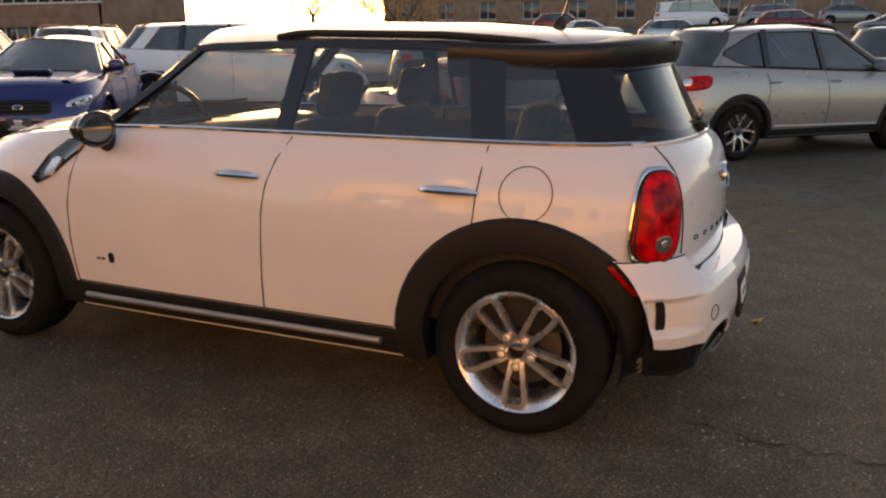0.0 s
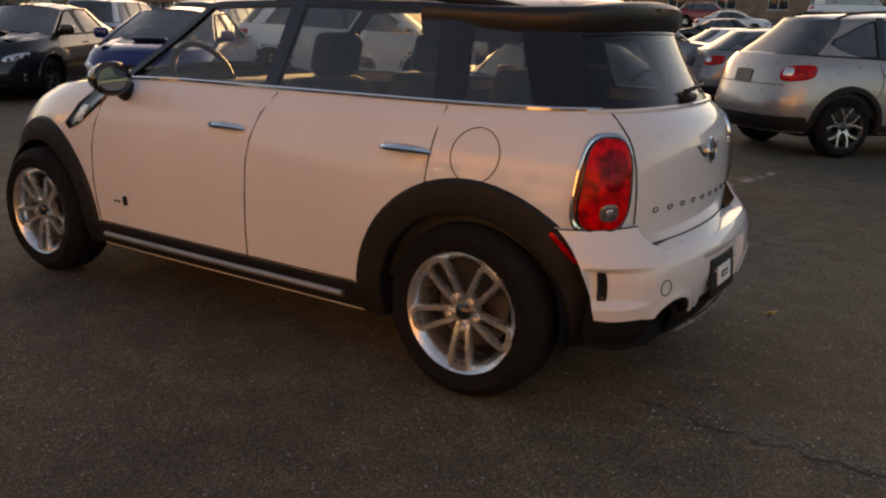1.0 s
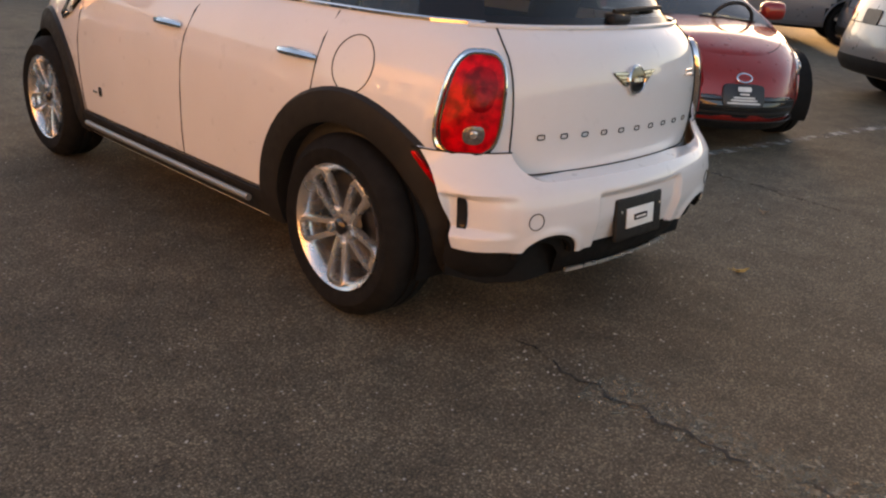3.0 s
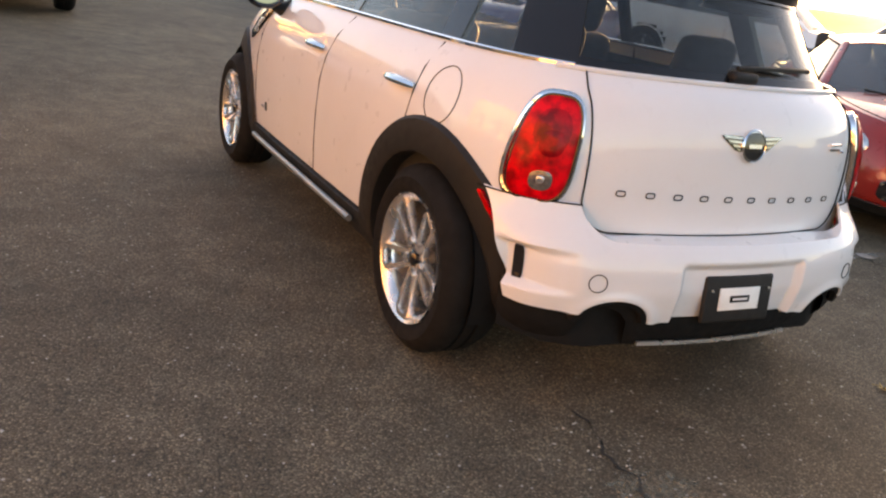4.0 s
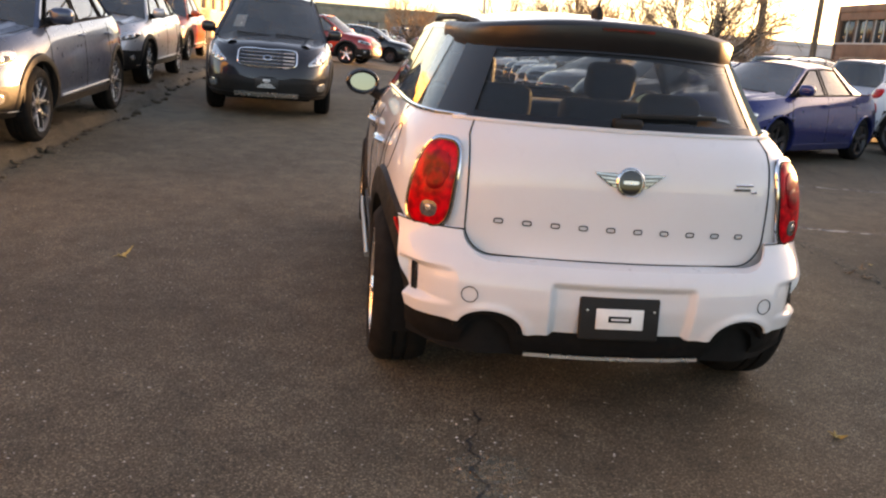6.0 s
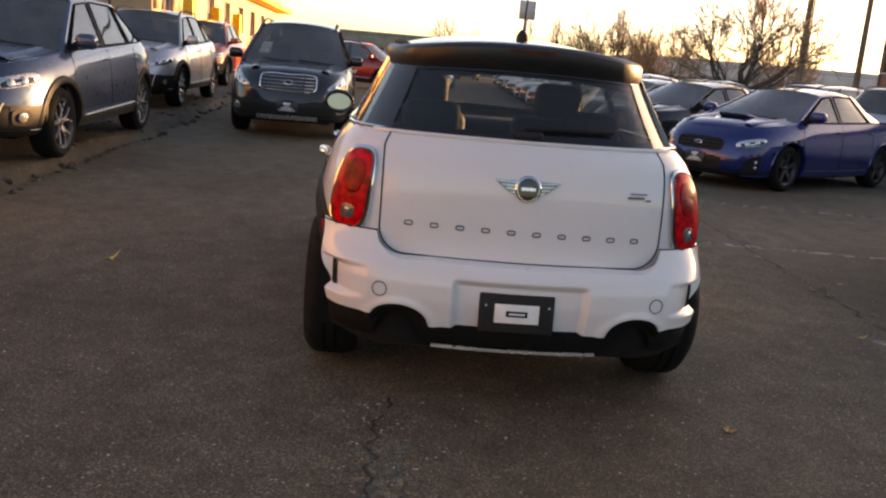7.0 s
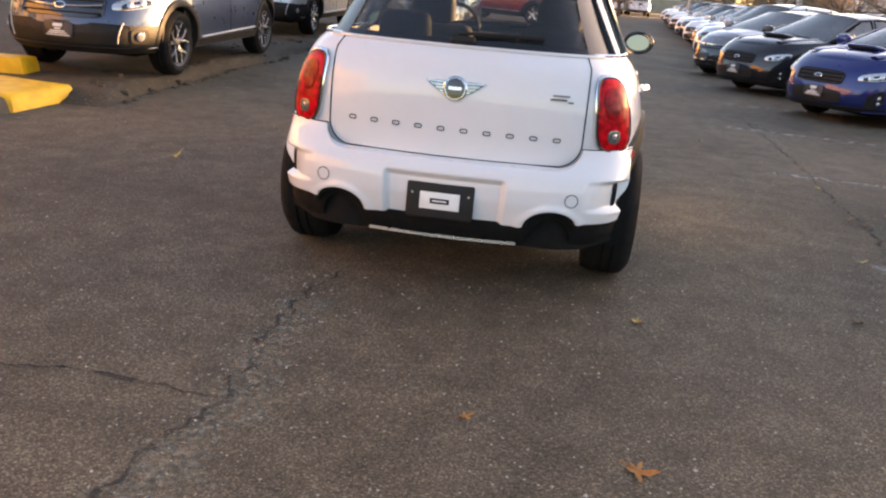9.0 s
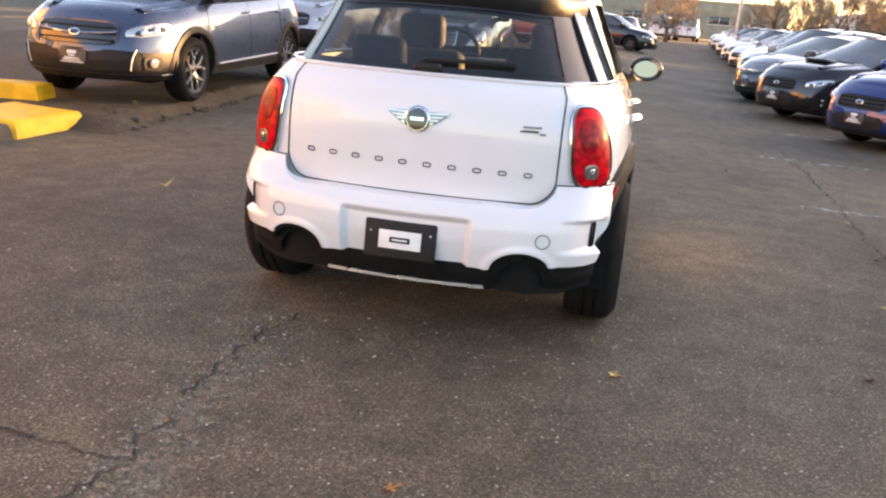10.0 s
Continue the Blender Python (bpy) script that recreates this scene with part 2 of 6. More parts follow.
# ---- mesh helpers ----
class Geo:
    """Collects vertices and faces of one part."""

    def __init__(self):
        self.v, self.f = [], []

    def add(self, verts, faces):
        o = len(self.v)
        self.v += [tuple(map(float, p)) for p in verts]
        self.f += [tuple(i + o for i in q) for q in faces]
        return self

    def grid(self, fn, us, vs, thick=0.0, keep=None):
        P = np.array([[fn(u, v) for v in vs] for u in us], float)
        nu, nv = len(us), len(vs)
        quad = [(i * nv + j, (i + 1) * nv + j, (i + 1) * nv + j + 1, i * nv + j + 1) for i in range(nu - 1) for j in range(nv - 1)
                if keep is None or keep(P[i:i + 2, j:j + 2].reshape(-1, 3).mean(0))]
        if not thick:
            return self.add(P.reshape(-1, 3), quad)
        n = np.cross(np.gradient(P, axis=0), np.gradient(P, axis=1))
        n /= np.linalg.norm(n, axis=2, keepdims=True) + 1e-9
        Q = P - n * thick
        rim = [i * nv for i in range(nu)] + [(nu - 1) * nv + j for j in range(1, nv)] + [i * nv + nv - 1 for i in range(nu - 2, -1, -1)] + list(range(nv - 2, 0, -1))
        m = nu * nv
        faces = quad + [tuple(k + m for k in reversed(q)) for q in quad]
        faces += [(a, a + m, b + m, b) for a, b in zip(rim, rim[1:] + rim[:1])]
        return self.add(np.concatenate([P.reshape(-1, 3), Q.reshape(-1, 3)]), faces)

    def tube(self, pts, r, n=8, flat=1.0):
        """A round bar along points; r a number or one radius a point."""
        pts = [Vector(p) for p in pts]
        rs = [r] * len(pts) if isinstance(r, (int, float)) else r
        verts, faces = [], []
        side = None
        for i, p in enumerate(pts):
            d = (pts[min(i + 1, len(pts) - 1)] - pts[max(i - 1, 0)]).normalized()
            ref = side if side is not None else (Vector((0, 0, 1)) if abs(d.z) < 0.9 else Vector((1, 0, 0)))
            a = (ref - d * ref.dot(d)).normalized()
            side = a
            b = d.cross(a)
            verts += [p + (a * math.cos(k * 2 * math.pi / n) * flat + b * math.sin(k * 2 * math.pi / n)) * rs[i] for k in range(n)]
        for i in range(len(pts) - 1):
            faces += [(i * n + k, i * n + (k + 1) % n, (i + 1) * n + (k + 1) % n, (i + 1) * n + k) for k in range(n)]
        faces += [tuple(reversed(range(n))), tuple((len(pts) - 1) * n + k for k in range(n))]
        return self.add(verts, faces)

    def strap(self, pts, widths, depth):
        """A flat spoke along points in the wheel's plane, its face towards -y."""
        pts = [Vector(p) for p in pts]
        prof = ((-1, -0.1), (-0.72, -1), (0.72, -1), (1, -0.1), (0.85, 1), (-0.85, 1))
        verts, faces, n = [], [], 6
        for i, p in enumerate(pts):
            d = (pts[min(i + 1, len(pts) - 1)] - pts[max(i - 1, 0)])
            lat = Vector((d.z, 0, -d.x)).normalized()
            verts += [p + lat * a * widths[i] + Vector((0, b * depth, 0)) for a, b in prof]
        for i in range(len(pts) - 1):
            faces += [(i * n + k, i * n + (k + 1) % n, (i + 1) * n + (k + 1) % n, (i + 1) * n + k) for k in range(n)]
        faces += [tuple(reversed(range(n))), tuple((len(pts) - 1) * n + k for k in range(n))]
        return self.add(verts, faces)

    def lathe(self, prof, n=40, c=(0, 0, 0), closed=False):
        """Turns a profile of (radius, offset along y) round the y axis."""
        m = len(prof)
        verts = [(c[0] + r * math.cos(k * 2 * math.pi / n), c[1] + h, c[2] + r * math.sin(k * 2 * math.pi / n)) for k in range(n) for r, h in prof]
        faces = [(k * m + j, ((k + 1) % n) * m + j, ((k + 1) % n) * m + (j + 1) % m, k * m + (j + 1) % m) for k in range(n) for j in range(m if closed else m - 1)]
        return self.add(verts, faces)

    def box(self, c, s, bevel=0.0, m=None, seg=2):
        bm = bmesh.new()
        bmesh.ops.create_cube(bm, size=1.0)
        bmesh.ops.scale(bm, vec=s, verts=bm.verts)
        if bevel:
            bmesh.ops.bevel(bm, geom=list(bm.edges), offset=min(bevel, min(s) * 0.45), segments=seg, profile=0.5, affect="EDGES")
        bmesh.ops.transform(bm, matrix=Matrix.Translation(c) @ (m or Matrix()), verts=bm.verts)
        bm.verts.index_update()
        self.add([v.co[:] for v in bm.verts], [[v.index for v in f.verts] for f in bm.faces])
        bm.free()
        return self

    def blob(self, fn, outline, levels):
        """A shape on a surface: fn(p, q, off) gives a place; levels are (scale, off) from the rim to the middle."""
        n = len(outline)
        verts = [fn(p * s, q * s, o) for s, o in levels for p, q in outline]
        faces = [(i * n + k, i * n + (k + 1) % n, (i + 1) * n + (k + 1) % n, (i + 1) * n + k) for i in range(len(levels) - 1) for k in range(n)]
        faces.append(tuple((len(levels) - 1) * n + k for k in range(n)))
        return self.add(verts, faces)

    def prism(self, pts, depth):
        """A flat outline (3D points) pushed out by a depth vector."""
        n = len(pts)
        d = Vector(depth)
        return self.add([Vector(p) for p in pts] + [Vector(p) + d for p in pts],
                        [tuple(range(n)), tuple(reversed(range(n, 2 * n)))] + [(k, (k + 1) % n, (k + 1) % n + n, k + n) for k in range(n)])

    def moved(self, m):
        self.v = [tuple(m @ Vector(p)) for p in self.v]
        return self


def mesh_of(name, geo, mat, sharp=38.0):
    me = bpy.data.meshes.new(name)
    me.from_pydata(geo.v, [], geo.f)
    bm = bmesh.new()
    bm.from_mesh(me)
    bmesh.ops.remove_doubles(bm, verts=bm.verts, dist=1e-5)
    bmesh.ops.recalc_face_normals(bm, faces=bm.faces)
    bm.to_mesh(me)
    bm.free()
    me.polygons.foreach_set("use_smooth", [True] * len(me.polygons))
    me.set_sharp_from_angle(angle=radians(sharp))
    me.materials.append(mat)
    return me


def part(name, geo, mat, parent, label="", sharp=38.0):
    ob = new(name, mesh_of(name, geo, mat, sharp))
    ob.parent = parent
    if label:
        tagged(ob, label)
    return ob


def thing(name, label, category, m=None, group="", kind=""):
    ob = new(name)
    ob.empty_display_size = 0.2
    if m is not None:
        ob.matrix_world = m
    return tagged(ob, label, category, group, kind)


def solid(name, geo, mat, label, category="", kind="", group="", sharp=38.0):
    return tagged(new(name, mesh_of(name, geo, mat, sharp)), label, category, group, kind)


def lin(a, b, n):
    return [a + (b - a) * i / (n - 1) for i in range(n)]


def oval(a, b, n=28, p=2.0):
    """Outline of a rounded rectangle or oval of half sizes a, b."""
    pts = []
    for k in range(n):
        c, s = math.cos(2 * math.pi * k / n), math.sin(2 * math.pi * k / n)
        pts.append((a * math.copysign(abs(c) ** (2 / p), c), b * math.copysign(abs(s) ** (2 / p), s)))
    return pts


def smooth(x, a, b):
    k = min(1.0, max(0.0, (x - a) / (b - a)))
    return k * k * (3 - 2 * k)


# ---- cars: nose towards -x, left side towards -y, wheels on z = 0 ----
class Plan:
    """A wall that rises round a car: at each height v (0 to 1) an outline in plan, flat at the sides, bowed at the ends."""

    def __init__(self, xc, v, w, xr, xf, nr, nf, bow_r, bow_f, zlo, zhi):
        vf = np.linspace(0, 1, 121)
        ker = np.ones(9) / 9

        def soft(col):
            c = np.interp(vf, v, col)
            e = np.concatenate([2 * c[0] - c[8:0:-1], c, 2 * c[-1] - c[-2:-10:-1]])
            return np.convolve(np.convolve(e, ker, "same"), ker, "same")[8:-8]
        if len(v) > 2:
            v, w, xr, xf = vf, soft(w), soft(xr), soft(xf)
        self.xc, self.tab, self.nr, self.nf, self.bow_r, self.bow_f, self.zlo, self.zhi = xc, (v, w, xr, xf), nr, nf, bow_r, bow_f, zlo, zhi

    def at(self, v):
        t = self.tab
        return [float(np.interp(v, t[0], c)) for c in t[1:]]

    def xy(self, th, v):
        w, xr, xf = self.at(v)
        c, s = math.cos(th), max(0.0, math.sin(th))
        if c >= 0:
            k = s ** (2 / self.nr)
            return self.xc + (xr - self.xc) * c ** (2 / self.nr) - self.bow_r * k * k * c ** 0.3, w * k
        k = s ** (2 / self.nf)
        return self.xc - (self.xc - xf) * (-c) ** (2 / self.nf) + self.bow_f * k * k * (-c) ** 0.3, w * k

    def z(self, x, v):
        return self.zlo(x) + v * (self.zhi(x) - self.zlo(x))

    def v_of(self, x, z):
        return (z - self.zlo(x)) / (self.zhi(x) - self.zlo(x))

    def raw(self, th, v, s):
        x, y = self.xy(th, v)
        return Vector((x, s * y, self.z(x, v)))

    def pt(self, th, v, s=-1, off=0.0):
        p = self.raw(th, v, s)
        if off:
            e = 0.01
            a = self.raw(min(th + e, math.pi), v, s) - self.raw(max(th - e, 0), v, s)
            b = self.raw(th, min(v + e, 1.0), s) - self.raw(th, max(v - e, 0.0), s)
            n = a.cross(b).normalized() * (-s)
            p = p + n * (-off if n.dot(p - Vector((self.xc, 0, p.z))) < 0 else off)
        return p

    def th_x(self, x, v):
        lo, hi = 0.0, math.pi
        for _ in range(26):
            mid = (lo + hi) / 2
            lo, hi = (mid, hi) if self.xy(mid, v)[0] > x else (lo, mid)
        return (lo + hi) / 2

    def side(self, x, z, s=-1, off=0.0):
        v = self.v_of(x, z)
        return self.pt(self.th_x(x, v), v, s, off)

    def end(self, y, z, rear=True, off=0.0):
        x0 = self.at(0.5)[1 if rear else 2]
        for _ in range(3):
            v = self.v_of(x0, z)
            w = self.at(v)[0]
            s = min(1.0, abs(y) / w) ** ((self.nr if rear else self.nf) / 2)
            th = math.asin(s) if rear else math.pi - math.asin(s)
            x0 = self.xy(th, v)[0]
        return self.pt(th, v, 1 if y > 0 else -1, off)

    def arcs(self, v, n=400):
        ths = [math.pi * (0.5 - 0.5 * math.cos(math.pi * (i / n))) for i in range(n + 1)]
        ps = [self.xy(t, v) for t in ths]
        d = np.concatenate([[0], np.cumsum([math.hypot(b[0] - a[0], b[1] - a[1]) for a, b in zip(ps, ps[1:])])])
        return ths, d

    def corner(self, y, z, rear, s):
        """A chart round a corner of the wall: p runs outwards from the half-width y, q up from z."""
        x0 = self.end(y, z, rear).x
        v0 = self.v_of(x0, z)
        ths, d = self.arcs(v0, 3000)
        k = min(1.0, y / self.at(v0)[0]) ** ((self.nr if rear else self.nf) / 2)
        d0 = float(np.interp(math.asin(k) if rear else math.pi - math.asin(k), ths, d))

        def fn(p, q, o):
            th = float(np.interp(d0 + (p if rear else -p), d, ths))
            x = self.xy(th, v0)[0]
            return self.pt(th, self.v_of(x, z + q), s, o)
        return fn

    def even(self, n, v=0.5):
        """Angles that part the outline evenly from the rear's middle to the front's."""
        ths, d = self.arcs(v, 4000)
        return [float(x) for x in np.interp(np.linspace(0, d[-1], n), d, ths)]


def add_wheel(car, x, y, R, rim, width, style, metal, s):
    """One wheel with its tyre, rim, spokes and disc; s is -1 on the car's left."""
    root = new("wheel")
    root.parent = car
    root.matrix_basis = Matrix.Translation((x, y, R)) @ (pose(0, 0, 0, 0, 0, 0) if s < 0 else pose(0, 0, 0, 0, 0, 180))
    h = width / 2
    g = Geo().lathe([(rim - 0.012, -h + 0.03), (rim + 0.006, -h + 0.004), (rim + 0.03, -h - 0.006), (rim + 0.55 * (R - rim), -h - 0.010), (R - 0.025, -h + 0.006), (R - 0.008, -h + 0.022),
                     (R, -h + 0.045), (R, -0.03), (R - 0.009, -0.028), (R - 0.009, -0.018), (R, -0.016), (R, 0.016), (R - 0.009, 0.018), (R - 0.009, 0.028), (R, 0.03),
                     (R, h - 0.045), (R - 0.02, h), (rim - 0.012, h - 0.02)], 56, closed=True)
    tyre = part("tyre", g, M_RUBBER, root, "black rubber tyre")
    g = Geo().lathe([(rim - 0.03, h), (rim - 0.03, -h + 0.05), (rim - 0.022, -h + 0.02), (rim - 0.006, -h + 0.006), (rim + 0.004, -h - 0.002), (rim + 0.004, -h + 0.014)], 56)
    part("rim", g, metal if style == "twin" else M_DARKALLOY, root)
    g = Geo()
    face = -h + 0.022
    if style == "twin":
        face = -h + 0.024
        for k in range(5):
            a0 = radians(270 + 72 * k)
            # one loop: up one flank, round the rim end, down the other
            half = [(0.042, 0.019, 0.020), (0.072, 0.023, 0.012), (0.110, 0.029, 0.005), (0.150, 0.035, 0.0), (rim - 0.042, 0.0385, -0.004), (rim - 0.027, 0.0365, -0.006), (rim - 0.017, 0.027, -0.008)]
            way = half + [(rim - 0.014, 0.0, -0.008)] + [(r, -lat, dep) for r, lat, dep in reversed(half)]
            pts = [(r * math.cos(a0) - lat * math.sin(a0), face + dep, r * math.sin(a0) + lat * math.cos(a0)) for r, lat, dep in way]
            g.strap(pts, [0.0125] * len(pts), 0.014)
            pts = [(r * math.cos(a0) - lat * math.sin(a0), face + dep - 0.0075, r * math.sin(a0) + lat * math.cos(a0)) for r, lat, dep in way]
            g.strap(pts, [0.007] * len(pts), 0.004)
            c = (0.058 * math.cos(a0), face + 0.006, 0.058 * math.sin(a0))
            g.lathe([(0.0185, 0.02), (0.0185, -0.012), (0.013, -0.012), (0.012, 0.012), (0.0, 0.012)], 14, c)
        g.lathe([(0.0, 0.010), (0.042, 0.010), (0.05, 0.022), (0.046, 0.06)], 30, (0, face, 0))
        part("spoke_star", g, metal, root)
        part("centre_cap", Geo().lathe([(0.0, -0.014), (0.020, -0.012), (0.029, -0.004), (0.030, 0.012)], 24, (0, face, 0)), M_GLOSSBLACK, root)
    else:
        for k in range(5):
            a0 = radians(90 + 72 * k)
            if style == "star":
                for sd in (-1, 1):
                    pts = [(r * math.cos(a0 + sd * q), face + d, r * math.sin(a0 + sd * q)) for r, q, d in ((0.04, 0.5, 0.02), (0.09, 0.10, 0.008), (0.14, 0.16, 0.0), (rim - 0.012, 0.33, -0.006))]
                    g.strap(pts, [0.010, 0.0085, 0.008, 0.0095], 0.012)
            else:
                pts = [(r * math.cos(a0), face + d, r * math.sin(a0)) for r, d in ((0.03, 0.02), (0.1, 0.006), (rim - 0.012, -0.004))]
                g.strap(pts, [0.036, 0.026, 0.036], 0.014)
        if style == "star":
            dark = Geo()
            for k in range(5):
                a0 = radians(90 + 72 * k)
                for sd in (-1, 1):
                    dark.strap([(r * math.cos(a0 + sd * q), face + 0.008 + d, r * math.sin(a0 + sd * q)) for r, q, d in ((0.04, 0.5, 0.02), (0.09, 0.13, 0.008), (0.14, 0.19, 0.0), (rim - 0.014, 0.36, -0.006))], [0.026, 0.022, 0.022, 0.026], 0.012)
            part("spoke_base", dark, M_DARKALLOY, root)
            part("centre_cap", Geo().lathe([(0.0, -0.004), (0.03, 0.0), (0.06, 0.012), (0.065, 0.05)], 24, (0, face, 0)), M_DARKALLOY, root)
        else:
            g.lathe([(0.0, -0.004), (0.03, 0.0), (0.06, 0.012), (0.065, 0.05)], 24, (0, face, 0))
        part("spoke_star", g, metal, root)
    g = Geo().lathe([(0.0, 0.0), (rim - 0.075, 0.0), (rim - 0.075, 0.02), (0.0, 0.02)], 36, (0, -h + 0.10, 0))
    part("brake_disc", g, M_DISC, root)
    g = Geo().lathe([(0.0, 0.0), (rim - 0.032, 0.0)], 36, (0, -h + 0.145, 0))
    part("wheel_back", g, M_SEAM, root)
    return root


def add_seat(car, name, x, y, z, w=0.5, hr=True, lean=14):
    """A car seat with cushion, backrest and headrest on two posts."""
    root = new(name)
    root.parent = car
    root.matrix_basis = Matrix.Translation((x, y, z))
    part("cushion", Geo().box((-0.22, 0, 0.06), (0.5, w, 0.16), 0.05, seg=3), M_SEAT, root)
    back = Matrix.Rotation(radians(lean), 4, "Y")
    part("backrest", Geo().box((0.12, 0, 0.36), (0.14, w * 0.96, 0.62), 0.06, back, 4), M_SEAT, root)
    if hr:
        g = Geo().box((0.235, 0, 0.76), (0.11, min(w, 0.5) * 0.52, 0.19), 0.05, back, 4)
        part("headrest", g, M_SEAT, root)
        for d in (-0.05, 0.05):
            part("headrest_post", Geo().tube([(0.19, d, 0.62), (0.225, d, 0.72)], 0.007, 6), M_CHROME, root)
    return root


def table(xs, zs):
    return lambda x: float(np.interp(x, xs, zs))


def build_shell(car, sp):
    """Body, arches, wheels, greenhouse and cabin of one car from its table of sizes. Returns the lower and the upper wall."""
    mat, clad = sp["paint"], sp.get("clad")
    W, sill = sp["w"], sp["sill"]
    low = Plan(sp["xc"], sp["v"], [k * W for k in sp["wv"]], sp["xr"], sp["xf"], sp["nr"], sp["nf"], sp["bow_r"], sp["bow_f"], lambda x: sill, table(*sp["belt"]))
    R, ri, ro = sp["R"], sp["ri"], sp["ro"]
    axles = sp["axles"]

    def keep(p):
        return not any((p[0] - a) ** 2 + (p[2] - R) ** 2 < (ri + 0.035) ** 2 and abs(p[1]) > 0.45 for a in axles)

    g = Geo()
    ths, vs = low.even(sp.get("fine", 90)), lin(0, 1, sp.get("rows", 12))
    for s in (-1, 1):
        g.grid(lambda th, v: low.pt(th, v, s), ths, vs, keep=keep)
    part("body", g, mat, car)
    # bonnet, cabin shelf and boot lid
    th_c, th_r = low.th_x(sp["cowl"], 1.0), low.th_x(sp["deck"], 1.0)

    def cap(a, b, n, crown):
        def fn(th, t):
            p = low.raw(th, 1.0, -1)
            y = abs(p.y)
            return (p.x, t * y, p.z + crown * (1 - abs(t) ** 2.2) * min(1.0, y / (0.6 * W)))
        return Geo().grid(fn, lin(a, b, n), lin(-1, 1, 13))
    if sp.get("crown_h", 0) >= 0:
        part("bonnet", cap(th_c, math.pi, 26, sp.get("crown_h", 0.06)), mat, car)
    if not sp.get("open_cabin"):
        part("cabin_shelf", cap(th_r, th_c, 10, 0.0), M_INNER, car)
        part("boot_lid", cap(0.0, th_r, 16, sp.get("crown_d", 0.02)), mat, car)
    # arches with their liners, and the four wheels
    for a in axles:
        for s in (-1, 1):
            fi0 = math.asin(max(-1, (sill - 0.02 - R) / ro))
            rows = ((ro, 0.001), (ro - 0.012, 0.016), (ri + 0.015, 0.020), (ri, 0.012), (ri, -0.10))
            sq = sp.get("square", 0.0)

            def ring(fi, k):
                r, off = rows[k]
                f = 1 + sq * (math.sin(2 * fi) ** 2) * (r > ri + 0.02)
                x, z = a + r * f * math.cos(fi), R + r * f * math.sin(fi)
                z = max(z, sill + 0.002)
                p = low.side(x, min(z, low.zhi(x) - 0.01), s, 0.0)
                off += sp.get("arch_tail", 0.0) * smooth(x, 0.2, 0.36) * (k < 4)
                return Vector((x, p.y + s * off, z))
            part("wheel_arch", Geo().grid(ring, lin(fi0, math.pi - fi0, 33), [0, 1, 2, 3, 4]), clad or mat, car, "black plastic arch cladding" if clad else "")
            yi = W - 0.06
            if sp.get("simple"):
                yi = W - 0.10
            liner = Geo().grid(lambda fi, t: (a + (ri + 0.004) * math.cos(fi), s * (yi - 0.34 * t), R + (ri + 0.004) * math.sin(fi)), lin(fi0, math.pi - fi0, 20), [0, 1])
            liner.add([(a + (ri + 0.004) * math.cos(f), s * (yi - 0.34), R + (ri + 0.004) * math.sin(f)) for f in lin(fi0, math.pi - fi0, 20)], [tuple(range(20))])
            part("arch_liner", liner, M_SEAM, car)
            add_wheel(car, a, s * (sp["track"]), R, sp["rim"], sp.get("tyre_w", 0.215), sp["style"], sp.get("metal", M_ALLOY), s)
    # sill strip
    for s in (-1, 1):
        x0, x1 = axles[0] + ri + 0.03, axles[1] - ri - 0.03
        h = sp.get("sill_h", 0.10)
        g = Geo().grid(lambda x, k: low.side(x, max(sill + 0.003, sill + h * k), s, 0.0) + Vector((0, s * (0.014 if 0.1 < k < 0.95 else -0.02), 0)), lin(x0, x1, 24), [0, 0.12, 0.5, 0.9, 1.0])
        part("sill", g, clad or mat, car)
    part("underbody", Geo().box((sp["xc"], 0, sill - 0.02), ((sp["xr"][0] - sp["xf"][0]) * 0.82, W * 1.3, 0.08), 0.03), M_SEAM, car)
    # upper wall
    belt, roof = table(*sp["belt"]), table(*sp["roof"])
    up = Plan(sp["xc"], [0, 1], [sp["wb"], sp["wr"]], [sp["xrb"], sp["xrr"]], [sp["A0"] - 1.6, sp["A1"] - 1.6], sp["nr_up"], 6, sp["bow_up"], 0, lambda x: belt(x) - 0.004, roof)
    crown = sp["crown"]
    A = lambda v: sp["A0"] + (sp["A1"] - sp["A0"]) * v
    bf = sp.get("bow_screen", 0.10)

    def screen(t, v):
        p = up.pt(up.th_x(A(v), v), v, -1)
        return Vector((p.x - bf * (1 - t * t), t * abs(p.y), p.z + crown * v * (1 - abs(t) ** 2.4)))
    part("windscreen", Geo().grid(screen, lin(-0.95, 0.95, 15), lin(0.02, 0.97, 8), 0.005), sp.get("screen_glass", M_SCREEN), car)

    def roof_fn(u, t):
        x = sp["A1"] + (sp["xrr"] - 0.002 - sp["A1"]) * u
        th = up.th_x(x, 1.0)
        p = up.raw(th, 1.0, -1)
        return Vector((p.x - bf * (1 - t * t) * (1 - u) ** 2, t * abs(p.y), p.z + crown * (1 - abs(t) ** 2.4) * min(1.0, abs(p.y) / (0.75 * sp["wr"]))))
    us = [1 - (1 - k) ** 1.6 for k in lin(0, 1, 28)]
    part("roof", Geo().grid(roof_fn, us, lin(-1, 1, 17), 0.02), sp.get("roof_paint", mat), car)
    pm = sp.get("pillar", mat)
    v1 = 0.93
